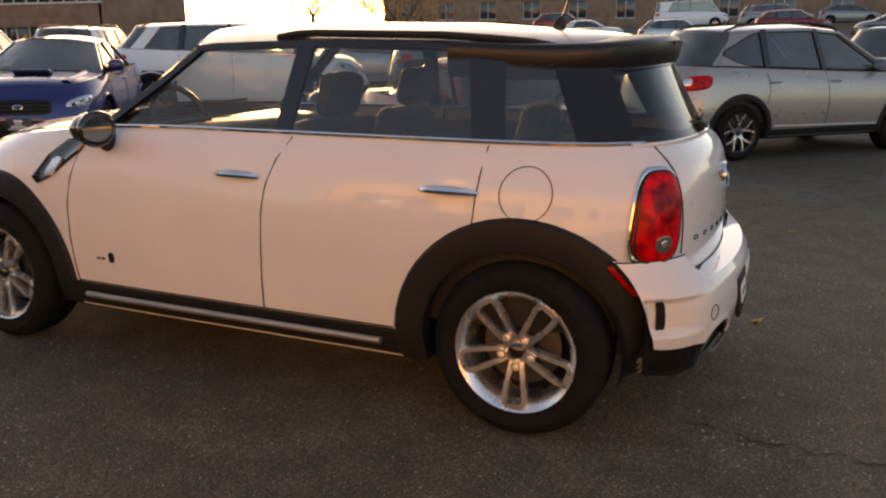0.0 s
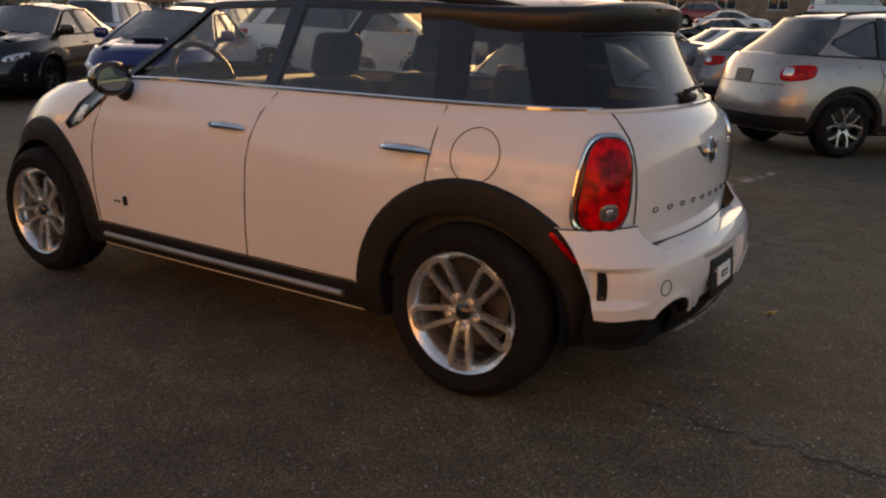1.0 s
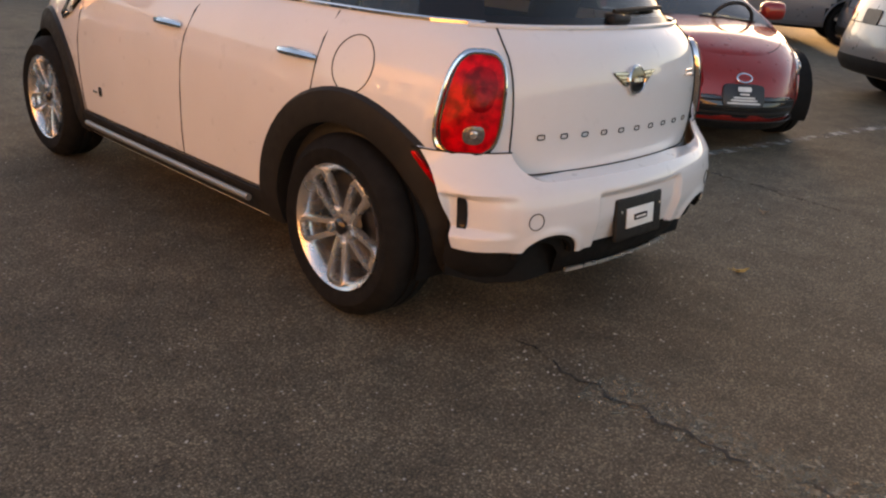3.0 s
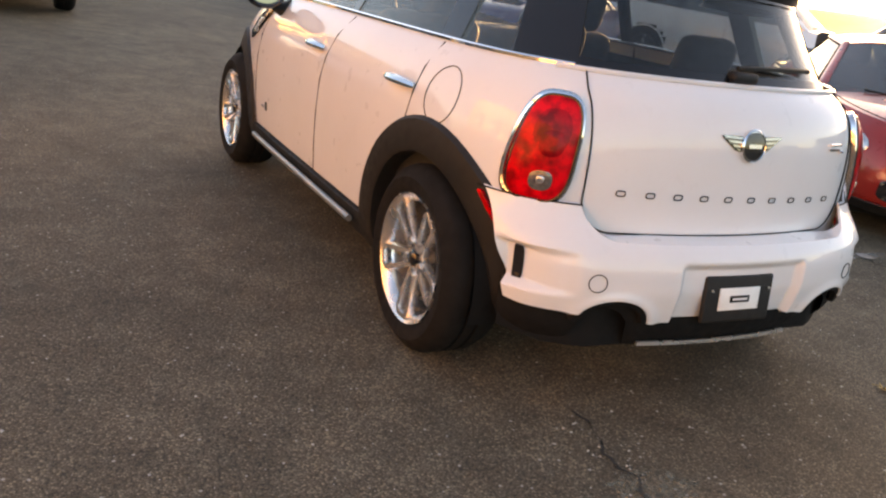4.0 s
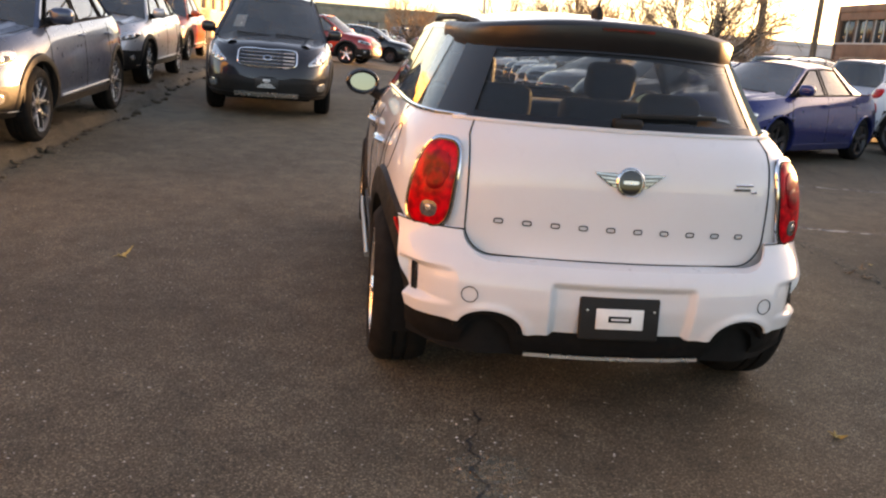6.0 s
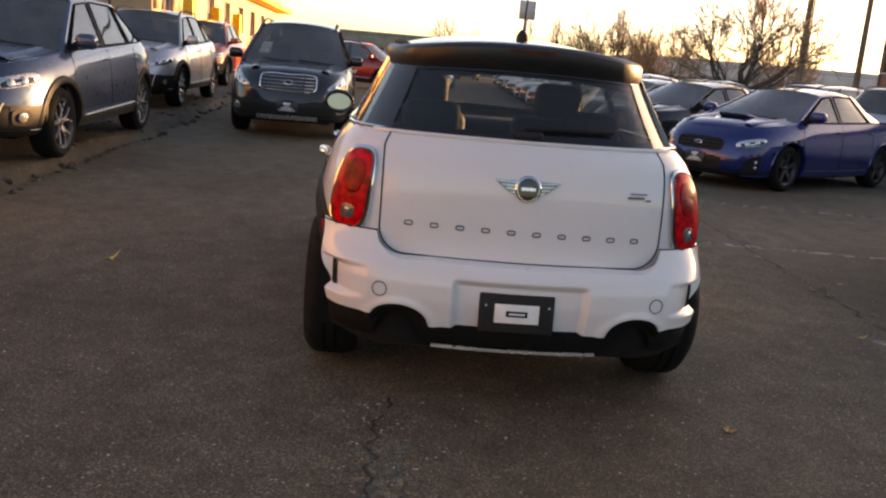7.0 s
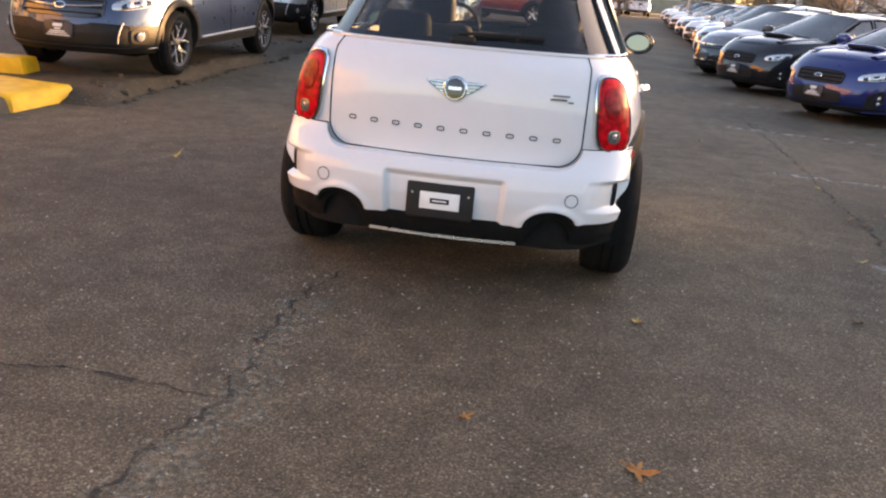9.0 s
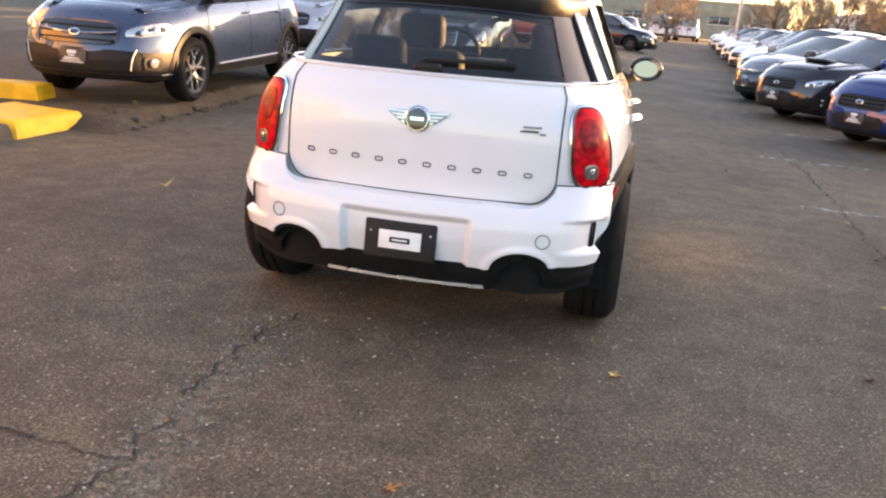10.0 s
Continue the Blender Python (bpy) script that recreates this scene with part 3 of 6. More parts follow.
    for s in (-1, 1):
        def wall(x, v):
            return up.pt(up.th_x(x, v), v, s)
        # A pillar, then window and pillar in turn
        part("pillar", Geo().grid(lambda t, v: screen(s * (0.95 + 0.05 * t), v) if t < 1 else wall(A(v) + 0.05, v), [0, 0.5, 0.99, 1.0], lin(0, 1, 8), 0.02), pm, car)
        last = None
        for i, (b0, t0, b1, t1) in enumerate(sp["windows"]):
            tip = sp.get("taper") and i == len(sp["windows"]) - 1 and i > 1
            at = lambda k, v: wall((b0 + (t0 - b0) * v) * (1 - k) + (b1 + (t1 - b1) * v) * k, v)
            lo = lambda k: 0.03 + (0.30 * k ** 2.5 if tip else 0)
            hi = lambda k: v1 - (0.46 * k ** 2 if tip else 0)
            win = Geo().grid(lambda k, j: at(k, lo(k) + (hi(k) - lo(k)) * j), lin(0, 1, 9), lin(0, 1, 7), 0.004)
            if tip:
                fill = Geo().grid(lambda k, j: at(k, lo(k) * j), lin(0, 1, 9), [0, 1], 0.012)
                fill.grid(lambda k, j: at(k, hi(k) + (v1 - hi(k)) * j), lin(0, 1, 9), [0, 0.5, 1], 0.012)
                part("pillar", fill, pm, car)
            if not sp.get("simple") and not sp.get("frit"):
                rim = [at(k, lo(k)) for k in lin(0, 1, 9)] + [at(1, lo(1) + (hi(1) - lo(1)) * j) for j in lin(0.15, 1, 6)] + [at(k, hi(k)) for k in lin(0.9, 0, 9)] + [at(0, lo(0) + (hi(0) - lo(0)) * j) for j in lin(0.85, 0, 6)]
                part("window_trim", Geo().tube([p + Vector((0, s * 0.004, 0)) for p in rim], 0.011, 5), M_SEAM, car)
            part("window", win, sp.get("side_glass", M_GLASS) if i == 0 else sp.get("back_glass", sp.get("side_glass", M_GLASS)), car)
            if last:
                c0, c1 = last
                part("pillar", Geo().grid(lambda k, v: wall((c0 + (c1 - c0) * v) * (1 - k) + (b0 + (t0 - b0) * v) * k, v) + Vector((0, s * 0.003, 0)), lin(0, 1, 3), lin(0, 1, 6), 0.02), sp.get("bpillar", M_GLOSSBLACK), car)
            last = (b1, t1)
        c0, c1 = last
        yg = sp["glass_y"]

        def corner(k, v):
            w = up.at(v)[0]
            th_g = math.asin(min(1.0, yg * w / sp["wb"] / w) ** (up.nr / 2))
            th_s = up.th_x(c0 + (c1 - c0) * v, v)
            return up.pt(th_g + (th_s - th_g) * k, v, s)
        part("pillar", Geo().grid(corner, lin(0, 1, 14), lin(0, 1, 8), 0.02), pm, car)
        part("roof_edge", Geo().grid(lambda x, k: wall(x, v1 + (1 - v1) * k) + Vector((0, s * 0.002, 0)), lin(sp["A1"] - 0.02, c1, 16), [0, 1], 0.02), sp.get("edge_paint", sp.get("roof_paint", mat)), car)
        g = Geo().tube([low.pt(low.th_x(x, 1.0), 1.0, s) + Vector((0, s * 0.002, 0.004)) for x in lin(sp["A0"] + 0.02, sp["xrb"] - 0.12, 20)], 0.009, 6)
        part("belt_trim", g, sp.get("trim", M_SEAM), car)
    def backlight(t, v):
        w = up.at(v)[0]
        th = math.asin(min(1.0, abs(t) * sp["glass_y"] / sp["wb"]) ** (up.nr / 2))
        return up.pt(th, v, 1 if t > 0 else -1) + Vector((0, 0, crown * v * v * (1 - abs(t * sp["glass_y"] / sp["wb"]) ** 2.4)))
    part("rear_window", Geo().grid(backlight, lin(-1, 1, 21), lin(0.03, 0.97, 8), 0.005), sp.get("rear_glass", M_TINT), car)
    if sp.get("frit"):
        out = lambda t, v: backlight(t, v) + Vector((0.0045, 0, 0.001))
        for s in (-1, 1):
            part("glass_border", Geo().grid(lambda k, v: out(s * (1.0 - 0.17 * k), v), [0, 0.5, 1], lin(0.03, 0.97, 8)), M_FRIT, car)
        for v0, v2 in ((0.03, 0.11), (0.76, 0.97)):
            part("glass_border", Geo().grid(lambda t, v: out(t, v), lin(-0.83, 0.83, 15), lin(v0, v2, 3)), M_FRIT, car)
    if sp.get("rails"):
        for s in (-1, 1):
            x0, x1 = sp["rails"]
            pts = []
            for k in lin(0, 1, 14):
                x = x0 + (x1 - x0) * k
                p = up.pt(up.th_x(x, 1.0), 1.0, s)
                pts.append((x, p.y * 0.95, p.z + 0.012 + sp.get("rail_h", 0.05) * smooth(k, 0, 0.1) * (1 - smooth(k, 0.9, 1.0))))
            part("roof_rail", Geo().tube(pts, 0.015, 8), sp.get("rail_mat", M_PLASTIC), car)
    if sp.get("simple"):
        return low, up
    for t0, t1 in ((-0.75, -0.08), (-0.02, 0.62)):
        part("wiper", Geo().tube([screen(t0 + (t1 - t0) * k, 0.05 + 0.05 * k) + Vector((-0.012, 0, 0.012)) for k in lin(0, 1, 7)], 0.008, 5), M_PLASTIC, car)
    ch = sp.get("crown_h", 0.06)
    for s in (-1, 1):
        pts = []
        for th in lin(th_c + 0.01, th_c + (math.pi - th_c) * 0.80, 16):
            p = low.raw(th, 1.0, s)
            pts.append((p.x, p.y * 0.93, p.z + ch * (1 - 0.93 ** 2.2) * min(1.0, abs(p.y) / (0.6 * W)) + 0.0005))
        part("bonnet_gap", Geo().tube(pts, 0.003, 5), M_SEAM, car)
    if sp.get("sticker"):
        part("sticker", Geo().grid(lambda t, v: screen(t, v) + Vector((-0.004, 0, 0.003)), lin(0.52, 0.74, 4), lin(0.22, 0.50, 4)), M_CARD, car, "white paper in the windscreen")
    # cabin
    lining = Geo()
    for s in (-1, 1):
        lining.grid(lambda th, v: low.pt(th, v, s, -0.05), [t for t in low.even(60) if t < th_c + 0.02], lin(0.2, 0.97, 4))
    part("door_lining", lining, M_INNER, car)
    cab = (sp["A0"] + sp["xrb"]) / 2
    part("cabin_floor", Geo().box((cab, 0, sill + 0.12), (sp["xrb"] - sp["A0"], W * 1.6, 0.05)), M_INNER, car)
    dash = Geo().box((sp["A0"] + 0.22, 0, belt(sp["A0"]) - 0.12), (0.45, W * 1.62, 0.22), 0.07, seg=3)
    part("dashboard", dash, M_INNER, car)
    zs = sp.get("seat_z", 0.52)
    for y in (-0.37, 0.37):
        add_seat(car, "front_seat", sp["seat_f"], y, zs)
    if sp.get("rear_seats"):
        for y in (-0.36, 0.36):
            add_seat(car, "rear_seat", sp["seat_r"], y, zs + 0.02 - sp.get("seat_drop", 0.0), 0.6)
    wheel = Geo()
    c = Vector((sp["seat_f"] - 0.62, -0.37, belt(0) - 0.02))
    tilt = Matrix.Rotation(radians(-25), 4, "Y")
    wheel.tube([c + tilt @ Vector((0, 0.18 * math.cos(t), 0.18 * math.sin(t))) for t in lin(0, 2 * math.pi, 25)], 0.015, 8)
    wheel.tube([c + tilt @ Vector((0, -0.17, 0)), c + tilt @ Vector((0, 0.17, 0))], 0.02, 6)
    part("steering_wheel", wheel, M_INNER, car)
    return low, up


def add_mirror(car, low, x, s, z, mat, size=(0.10, 0.115, 0.08), reach=0.11):
    """Door mirror: cap, glass and foot."""
    p = low.side(x, z - 0.06, s)
    c = Vector((x - 0.02, p.y + s * reach, z))
    root = part("mirror", Geo().box(c, (size[0] * 1.5, size[1] * 1.8, size[2] * 1.9), 0.055, seg=4), mat, car)
    part("mirror_glass", Geo().blob(lambda a, b, o: Vector((c.x + size[0] * 0.75 + o, c.y + a, c.z + b)), oval(size[1] * 0.78, size[2] * 0.8, 20, 2.6), [(1, -0.004), (1, 0.003), (0.9, 0.004)]), M_CHROME, root)
    part("mirror_foot", Geo().tube([c + Vector((0, -s * 0.04, -0.04)), p + Vector((0, -s * 0.02, 0.0))], [0.03, 0.045], 8), M_PLASTIC, root)
    return root


def add_round_mirror(car, low, x, s, z, mat):
    """Oval door mirror: a bulged cap, a flat glass and a foot."""
    p = low.side(x, z - 0.05, s)
    c = Vector((x, p.y + s * 0.135, z))
    g = Geo().grid(lambda a, b: c + Vector((0.045 - 0.115 * math.sin(b), 0.096 * math.cos(b) * math.cos(a), 0.072 * math.cos(b) * math.sin(a))), lin(0, 2 * math.pi, 33), lin(0, math.pi / 2, 9))
    root = part("mirror", g, mat, car, "black oval door mirror")
    part("mirror_rim", Geo().tube([c + Vector((0.046, 0.088 * math.cos(a), 0.064 * math.sin(a))) for a in lin(0, 2 * math.pi, 33)], 0.013, 8), M_GLOSSBLACK, root)
    part("mirror_glass", Geo().blob(lambda a, b, o: c + Vector((0.044 + o - 0.10 * s * a - 0.06 * b, a, b)), oval(0.086, 0.062, 28), [(1, -0.004), (1, 0.0), (0.5, 0.0)]), M_MIRROR, root)
    part("mirror_foot", Geo().tube([c + Vector((0, -s * 0.06, -0.05)), c + Vector((-0.01, -s * 0.10, -0.075)), p + Vector((-0.03, -s * 0.02, -0.02))], [0.03, 0.032, 0.05], 10), M_PLASTIC, root)
    return root


def add_handle(car, low, x0, x1, z, s, mat, fat=1.0):
    pts = [low.side(x0 + (x1 - x0) * k, z, s, 0.006 + 0.030 * math.sin(math.pi * k) ** 0.5) for k in lin(0.0, 1.0, 9)]
    g = Geo().tube(pts, [r * fat for r in (0.007, 0.011, 0.013, 0.014, 0.0145, 0.014, 0.013, 0.012, 0.008)], 8, flat=0.9)
    return part("door_handle", g, mat, car)


def add_seam(car, pts, r=0.0026, name="panel_gap"):
    return part(name, Geo().tube(pts, r, 5), M_SEAM, car)


def lamp_blob(car, name, fn, outline, mat, dome=0.012, label=""):
    return part(name, Geo().blob(fn, outline, [(1.0, -0.012), (1.0, dome * 0.5), (0.93, dome * 0.85), (0.6, dome), (0.25, dome * 1.05)]), mat, car, label)


def dealer_plate(car, low, z, rear=False, y0=0.0, w=0.155, h=0.078, bars=True):
    """Black dealer plate with pale bars where print would be."""
    fn = lambda p, q, o: low.end(p + y0, z + q, rear, 0.0) + Vector((o + 0.006 if rear else -o - 0.006, 0, 0))
    root = part("dealer_plate", Geo().blob(fn, oval(w, h, 24, 6), [(1, 0.0), (1, 0.014), (0.96, 0.016)]), M_PLATE_DARK, car, "black dealer plate with pale print")
    for k, (q, a) in enumerate(() if not bars else ((0.045, 0.05), (0.012, 0.035), (-0.012, 0.08), (-0.030, 0.10), (-0.050, 0.125))):
        part("print_bar", Geo().blob(lambda p, r, o: fn(p, r + q, o), oval(a, 0.006 if k else 0.016, 12, 8), [(1, 0.014), (1, 0.019)]), M_PRINT, root)
    return root


def generic(name, label, kind, mat, m, group="cars in the lot", wheels="five", simple=False):
    """A parked car of a kind: hatch (tall wagon), wagon, sedan, suv or low hatch."""
    k = dict(
        xover=dict(L=4.46, W=0.88, H=1.61, wb=2.66, R=0.342, sill=0.27, clad=M_PLASTIC, belt=(0.80, 0.93, 1.02, 1.05, 1.10, 1.12), A=(-1.12, -0.32), rear=(2.02, 1.52), cowl=-1.02, nose=2.1, wr=0.57, rails=(-0.35, 1.35)),
        wagon=dict(L=4.79, W=0.915, H=1.70, wb=2.74, R=0.345, sill=0.27, clad=M_PLASTIC, belt=(0.86, 0.96, 1.04, 1.07, 1.11, 1.12), A=(-1.25, -0.42), rear=(2.2, 1.78), cowl=-1.15, nose=2.25, wr=0.60, rails=(-0.5, 1.6)),
        sedan=dict(L=4.60, W=0.885, H=1.46, wb=2.65, R=0.322, sill=0.20, clad=None, belt=(0.76, 0.88, 0.96, 0.98, 1.02, 1.02), A=(-1.12, -0.22), rear=(1.72, 1.0), cowl=-1.02, nose=2.15, wr=0.54, rails=None),
        low=dict(L=4.46, W=0.89, H=1.45, wb=2.70, R=0.325, sill=0.20, clad=None, belt=(0.72, 0.86, 0.96, 0.99, 1.03, 1.04), A=(-1.20, -0.22), rear=(1.98, 1.42), cowl=-1.1, nose=2.1, wr=0.55, rails=None),
        roadster=dict(L=4.02, W=0.86, H=1.26, wb=2.33, R=0.312, sill=0.17, clad=None, belt=(0.60, 0.73, 0.82, 0.84, 0.88, 0.88), A=(-0.78, -0.12), rear=(1.25, 0.75), cowl=-0.70, nose=1.95, wr=0.50, rails=None),
        suv=dict(L=4.82, W=0.96, H=1.74, wb=2.915, R=0.385, sill=0.30, clad=None, belt=(0.98, 1.06, 1.14, 1.17, 1.22, 1.24), A=(-1.30, -0.55), rear=(2.22, 1.86), cowl=-1.2, nose=2.28, wr=0.66, rails=(-0.5, 1.7)),
        van=dict(L=5.4, W=1.0, H=2.05, wb=3.4, R=0.37, sill=0.32, clad=None, belt=(0.95, 1.08, 1.2, 1.25, 1.25, 1.25), A=(-1.95, -1.35), rear=(2.62, 2.5), cowl=-1.85, nose=2.55, wr=0.84, rails=None),
    )[kind]
    car = thing(name, label, "car", m, group)
    L, W, H = k["L"] / 2, k["W"], k["H"]
    fa, ra = -k["wb"] / 2 + 0.02, k["wb"] / 2 + 0.02
    b = k["belt"]
    xs = [-L, -L + 0.5, k["cowl"], 0.0, 1.4, L]
    A0, A1 = k["A"]
    xrb, xrr = k["rear"]
    rz = H - 0.06
    n3 = (A0 + 0.16, A1 + 0.10, 0.02, 0.06), (0.10, 0.13, 0.92, 0.86), (1.0, 0.95, min(xrb - 0.28, 1.62), min(xrr - 0.16, 1.3))
    if kind == "roadster":
        n3 = ((A0 + 0.16, A1 + 0.10, 0.62, 0.42),)
    if kind == "sedan":
        n3 = (A0 + 0.16, A1 + 0.10, 0.02, 0.04), (0.10, 0.11, 0.95, 0.66)
    sp = dict(paint=mat, clad=k["clad"], w=W, sill=k["sill"], xc=0.0, v=[0, 0.12, 0.35, 0.6, 0.8, 0.92, 1.0], wv=[0.93, 0.975, 1.0, 0.995, 0.975, 0.945, 0.90],
              xr=[L - 0.08, L - 0.01, L, L - 0.06, L - 0.10, L - 0.14, L - 0.2], xf=[-L + 0.10, -L + 0.02, -L, -L + 0.03, -L + 0.07, -L + 0.13, -L + 0.24],
              nr=6.0, nf=3.0 if kind in ("low", "roadster") else 4.8 if kind == "sedan" else 5.2, bow_r=0.12, bow_f=0.26 if kind == "roadster" else 0.20 if kind != "sedan" else 0.17, belt=(xs, b), taper=kind in ("xover", "low"), R=k["R"], ri=k["R"] + 0.045, ro=k["R"] + (0.115 if k["clad"] else 0.075), axles=(fa, ra), track=W - 0.150,
              rim=k["R"] - 0.103, style=wheels, metal=M_ALLOY if kind not in ("sedan", "low") else M_DARKALLOY, cowl=k["cowl"], deck=xrb - 0.02, wb=W * 0.885, wr=k["wr"], A0=A0, A1=A1, xrb=xrb, xrr=xrr,
              roof=([A1 - 0.1, A1 + 0.5, 0.9, xrr + 0.1], [rz - 0.05, rz, rz - 0.02, rz - 0.07]), crown=0.06, nr_up=5.0, bow_up=0.10, windows=n3, glass_y=W * 0.885 * 0.86,
              seat_f=-0.15, seat_r=0.75, rear_seats=True, seat_z=b[3] - 0.5, rails=k["rails"], rail_h=0.055, fine=76, rows=11, simple=simple, sticker=kind in ("wagon", "sedan"), screen_glass=M_OUTER, side_glass=M_OUTER, rear_glass=M_OUTER, bow_screen=0.14, trim=M_CHROME if kind == "suv" else M_SEAM)
    low, up = build_shell(car, sp)
    zl = b[0]
    F = lambda zc, yc: (lambda p, q, o: low.end(yc + p, zc + q, False, o))
    B = lambda zc, yc: (lambda p, q, o: low.end(yc + p, zc + q, True, o))
    # nose
    gz, gh = {"sedan": (0.60, 0.085), "wagon": (0.80, 0.115), "xover": (0.70, 0.105), "suv": (0.90, 0.10), "low": (0.50, 0.15), "roadster": (0.33, 0.075), "van": (0.85, 0.12)}[kind]
    gw = W * {"low": 0.62, "roadster": 0.56, "wagon": 0.43, "sedan": 0.42}.get(kind, 0.50)
    grille = part("grille", Geo().blob(F(gz, 0), oval(W * {"low": 0.62, "roadster": 0.56, "wagon": 0.43, "sedan": 0.42}.get(kind, 0.50), gh, 32, 5), [(1, -0.02), (1, 0.010), (0.97, 0.013), (0.94, 0.006)] + [(f, 0.006) for f in lin(0.82, 0.1, 7)]), M_GLOSSBLACK if kind != "sedan" else M_PLASTIC, car)
    for q in lin(-gh * 0.55, gh * 0.55, 2 if simple else 3 if kind != "wagon" else 4):
        part("grille_bar", Geo().tube([F(gz, 0)(p, q, 0.010) for p in lin(-gw * 0.92, gw * 0.92, 9)], 0.008, 6), M_CHROME if kind == "wagon" else M_SEAM if kind == "sedan" else M_PLASTIC, grille)
    ez = 0.52 if kind == "roadster" else gz
    emb = part("emblem", Geo().blob(F(ez, 0), oval(0.060, 0.031, 20), [(1, 0.0), (1, 0.018), (0.92, 0.020)]), M_CHROME, grille)
    part("emblem_field", Geo().blob(F(ez, 0), oval(0.048, 0.021, 20), [(1, 0.014), (1, 0.0215)]), M_GLOSSBLACK if kind != "roadster" else mat, emb)
    if kind in ("wagon", "suv", "low"):
        part("grille_frame", Geo().tube([F(gz, 0)(p, q, 0.010) for p, q in oval(gw, gh, 40, 5)] + [F(gz, 0)(gw, 0, 0.010)], 0.011, 6), M_CHROME, grille)
    if kind in ("xover", "sedan", "wagon") and not simple:
        for s in (-1, 1):
            zb = table(xs, b)
            crease = Geo()
            path = [(x, s * (0.62 - 0.10 * smooth(-x, 1.1, L)) * W, zb(x)) for x in lin(k["cowl"] - 0.05, -L + 0.42, 12)]
            crown = sp.get("crown_h", 0.06)
            crease.grid(lambda t, j: (path[int(t)][0], path[int(t)][1] + s * (j - 2) * 0.030, path[int(t)][2] + crown * (1 - (0.62) ** 2.2) * 0.92 + (0.0, 0.010, 0.016, 0.006, -0.012)[j]), list(range(12)), [0, 1, 2, 3, 4], 0.006)
            part("bonnet_crease", crease, mat, car)
    if kind == "xover":
        for s in (-1, 1):
            part("grille_wing", Geo().tube([F(gz, 0)(s * p, 0.028 * (p / gw) ** 2 - 0.004, 0.013) for p in lin(0.065, gw * 0.93, 8)], 0.009, 6), M_CHROME, grille)
            part("bumper_accent", Geo().tube([low.corner(W * 0.62, k["sill"] + 0.10, False, s)(0.05 * t * t, 0.20 * t, 0.010) for t in lin(0, 1, 7)], 0.007, 6), M_SATIN, car)
            CC = low.corner(W * 0.80, k["sill"] + 0.01, False, s)
            part("bumper_cladding", Geo().grid(lambda p, q: CC(p, q, 0.007), lin(-0.20, 0.22, 14), [0.0, 0.08, 0.16, 0.24, 0.27], 0.008), M_PLASTIC, car, "black plastic bumper corner")
            part("corner_accent", Geo().tube([low.corner(W * 0.80, k["sill"] + 0.055, False, s)(p, 0.012 * p, 0.012) for p in lin(0.0, 0.22, 7)], 0.006, 6), M_SATIN, car)
            part("door_accent", Geo().tube([low.side(x, k["sill"] + 0.115 + 0.012 * (x + 1), s, 0.016) for x in lin(fa + 0.50, ra - 0.48, 14)], 0.010, 6), M_SATIN, car)
    if kind != "roadster":
        part("lower_intake", Geo().blob(F(k["sill"] + 0.16, 0), oval(W * (0.44 if kind == "sedan" else 0.66 if k["clad"] is None else 0.86), 0.085 if kind == "sedan" else 0.105 if k["clad"] is None else 0.13, 32, 5), [(1, -0.02), (1, 0.008), (0.97, 0.009), (0.93, 0.006)] + [(f, 0.006) for f in lin(0.82, 0.1, 8)]), M_PLASTIC, car)
    dealer_plate(car, low, k["sill"] + (0.24 if kind == "roadster" else 0.20), bars=not simple)
    hz = {"sedan": 0.655, "wagon": 0.80, "xover": 0.755, "suv": 0.92, "low": 0.66, "roadster": 0.60, "van": 0.88}[kind]
    for s in (-1, 1):
        out = [(p, q + 0.16 * p) for p, q in oval(0.12 if kind == "van" else 0.245 if kind == "xover" else 0.215, 0.05 if kind in ("xover", "sedan") else 0.105 if kind == "wagon" else 0.06, 30, 2.6)]
        if kind == "wagon":
            out = [(p, q * (0.62 + 1.1 * max(p, -0.2)) + 0.22 * p) for p, q in out]
        HC = low.corner(W * 0.76, hz, False, s)
        lamp = lamp_blob(car, "headlight", HC, out, M_CLEARLENS, 0.012, "clear headlight with chrome reflector")
        part("lamp_mask", Geo().blob(lambda p, q, o: HC(p * 1.0 + 0.01, q + 0.16 * p - 0.012, o), oval(0.165, 0.028 if kind != "wagon" else 0.012, 24, 3), [(1, 0.006), (1, 0.0155), (0.7, 0.017)]), M_GLOSSBLACK, lamp)
        for dp in () if simple else (-0.07, 0.06):
            part("projector", Geo().blob(lambda p, q, o: HC(p + dp, q + 0.16 * dp - 0.006, o), oval(0.034, 0.032, 18), [(1, 0.01), (1, 0.020), (0.6, 0.027)]), M_CLEARLENS, lamp)
        FC = low.corner(W * 0.80, k["sill"] + 0.17, False, s)
        fog = part("fog_surround", Geo().blob(FC, [(p, q + 0.35 * p * (kind == "sedan")) for p, q in oval(0.115 if kind == "sedan" else 0.10 if kind != "wagon" else 0.15, 0.07 if kind != "sedan" else 0.095, 20, 4)], [(1, -0.02), (1, 0.012), (0.8, 0.004 if kind == "sedan" else 0.010)]), M_PLASTIC, car)
        if kind != "sedan" or simple:
            part("fog_lamp", Geo().blob(FC, oval(0.045 if kind != "wagon" else 0.115, 0.042 if kind != "wagon" else 0.05, 18, 2 if kind != "wagon" else 3), [(1, -0.01), (1, 0.020), (0.7, 0.026)]), M_CLEARLENS, fog)
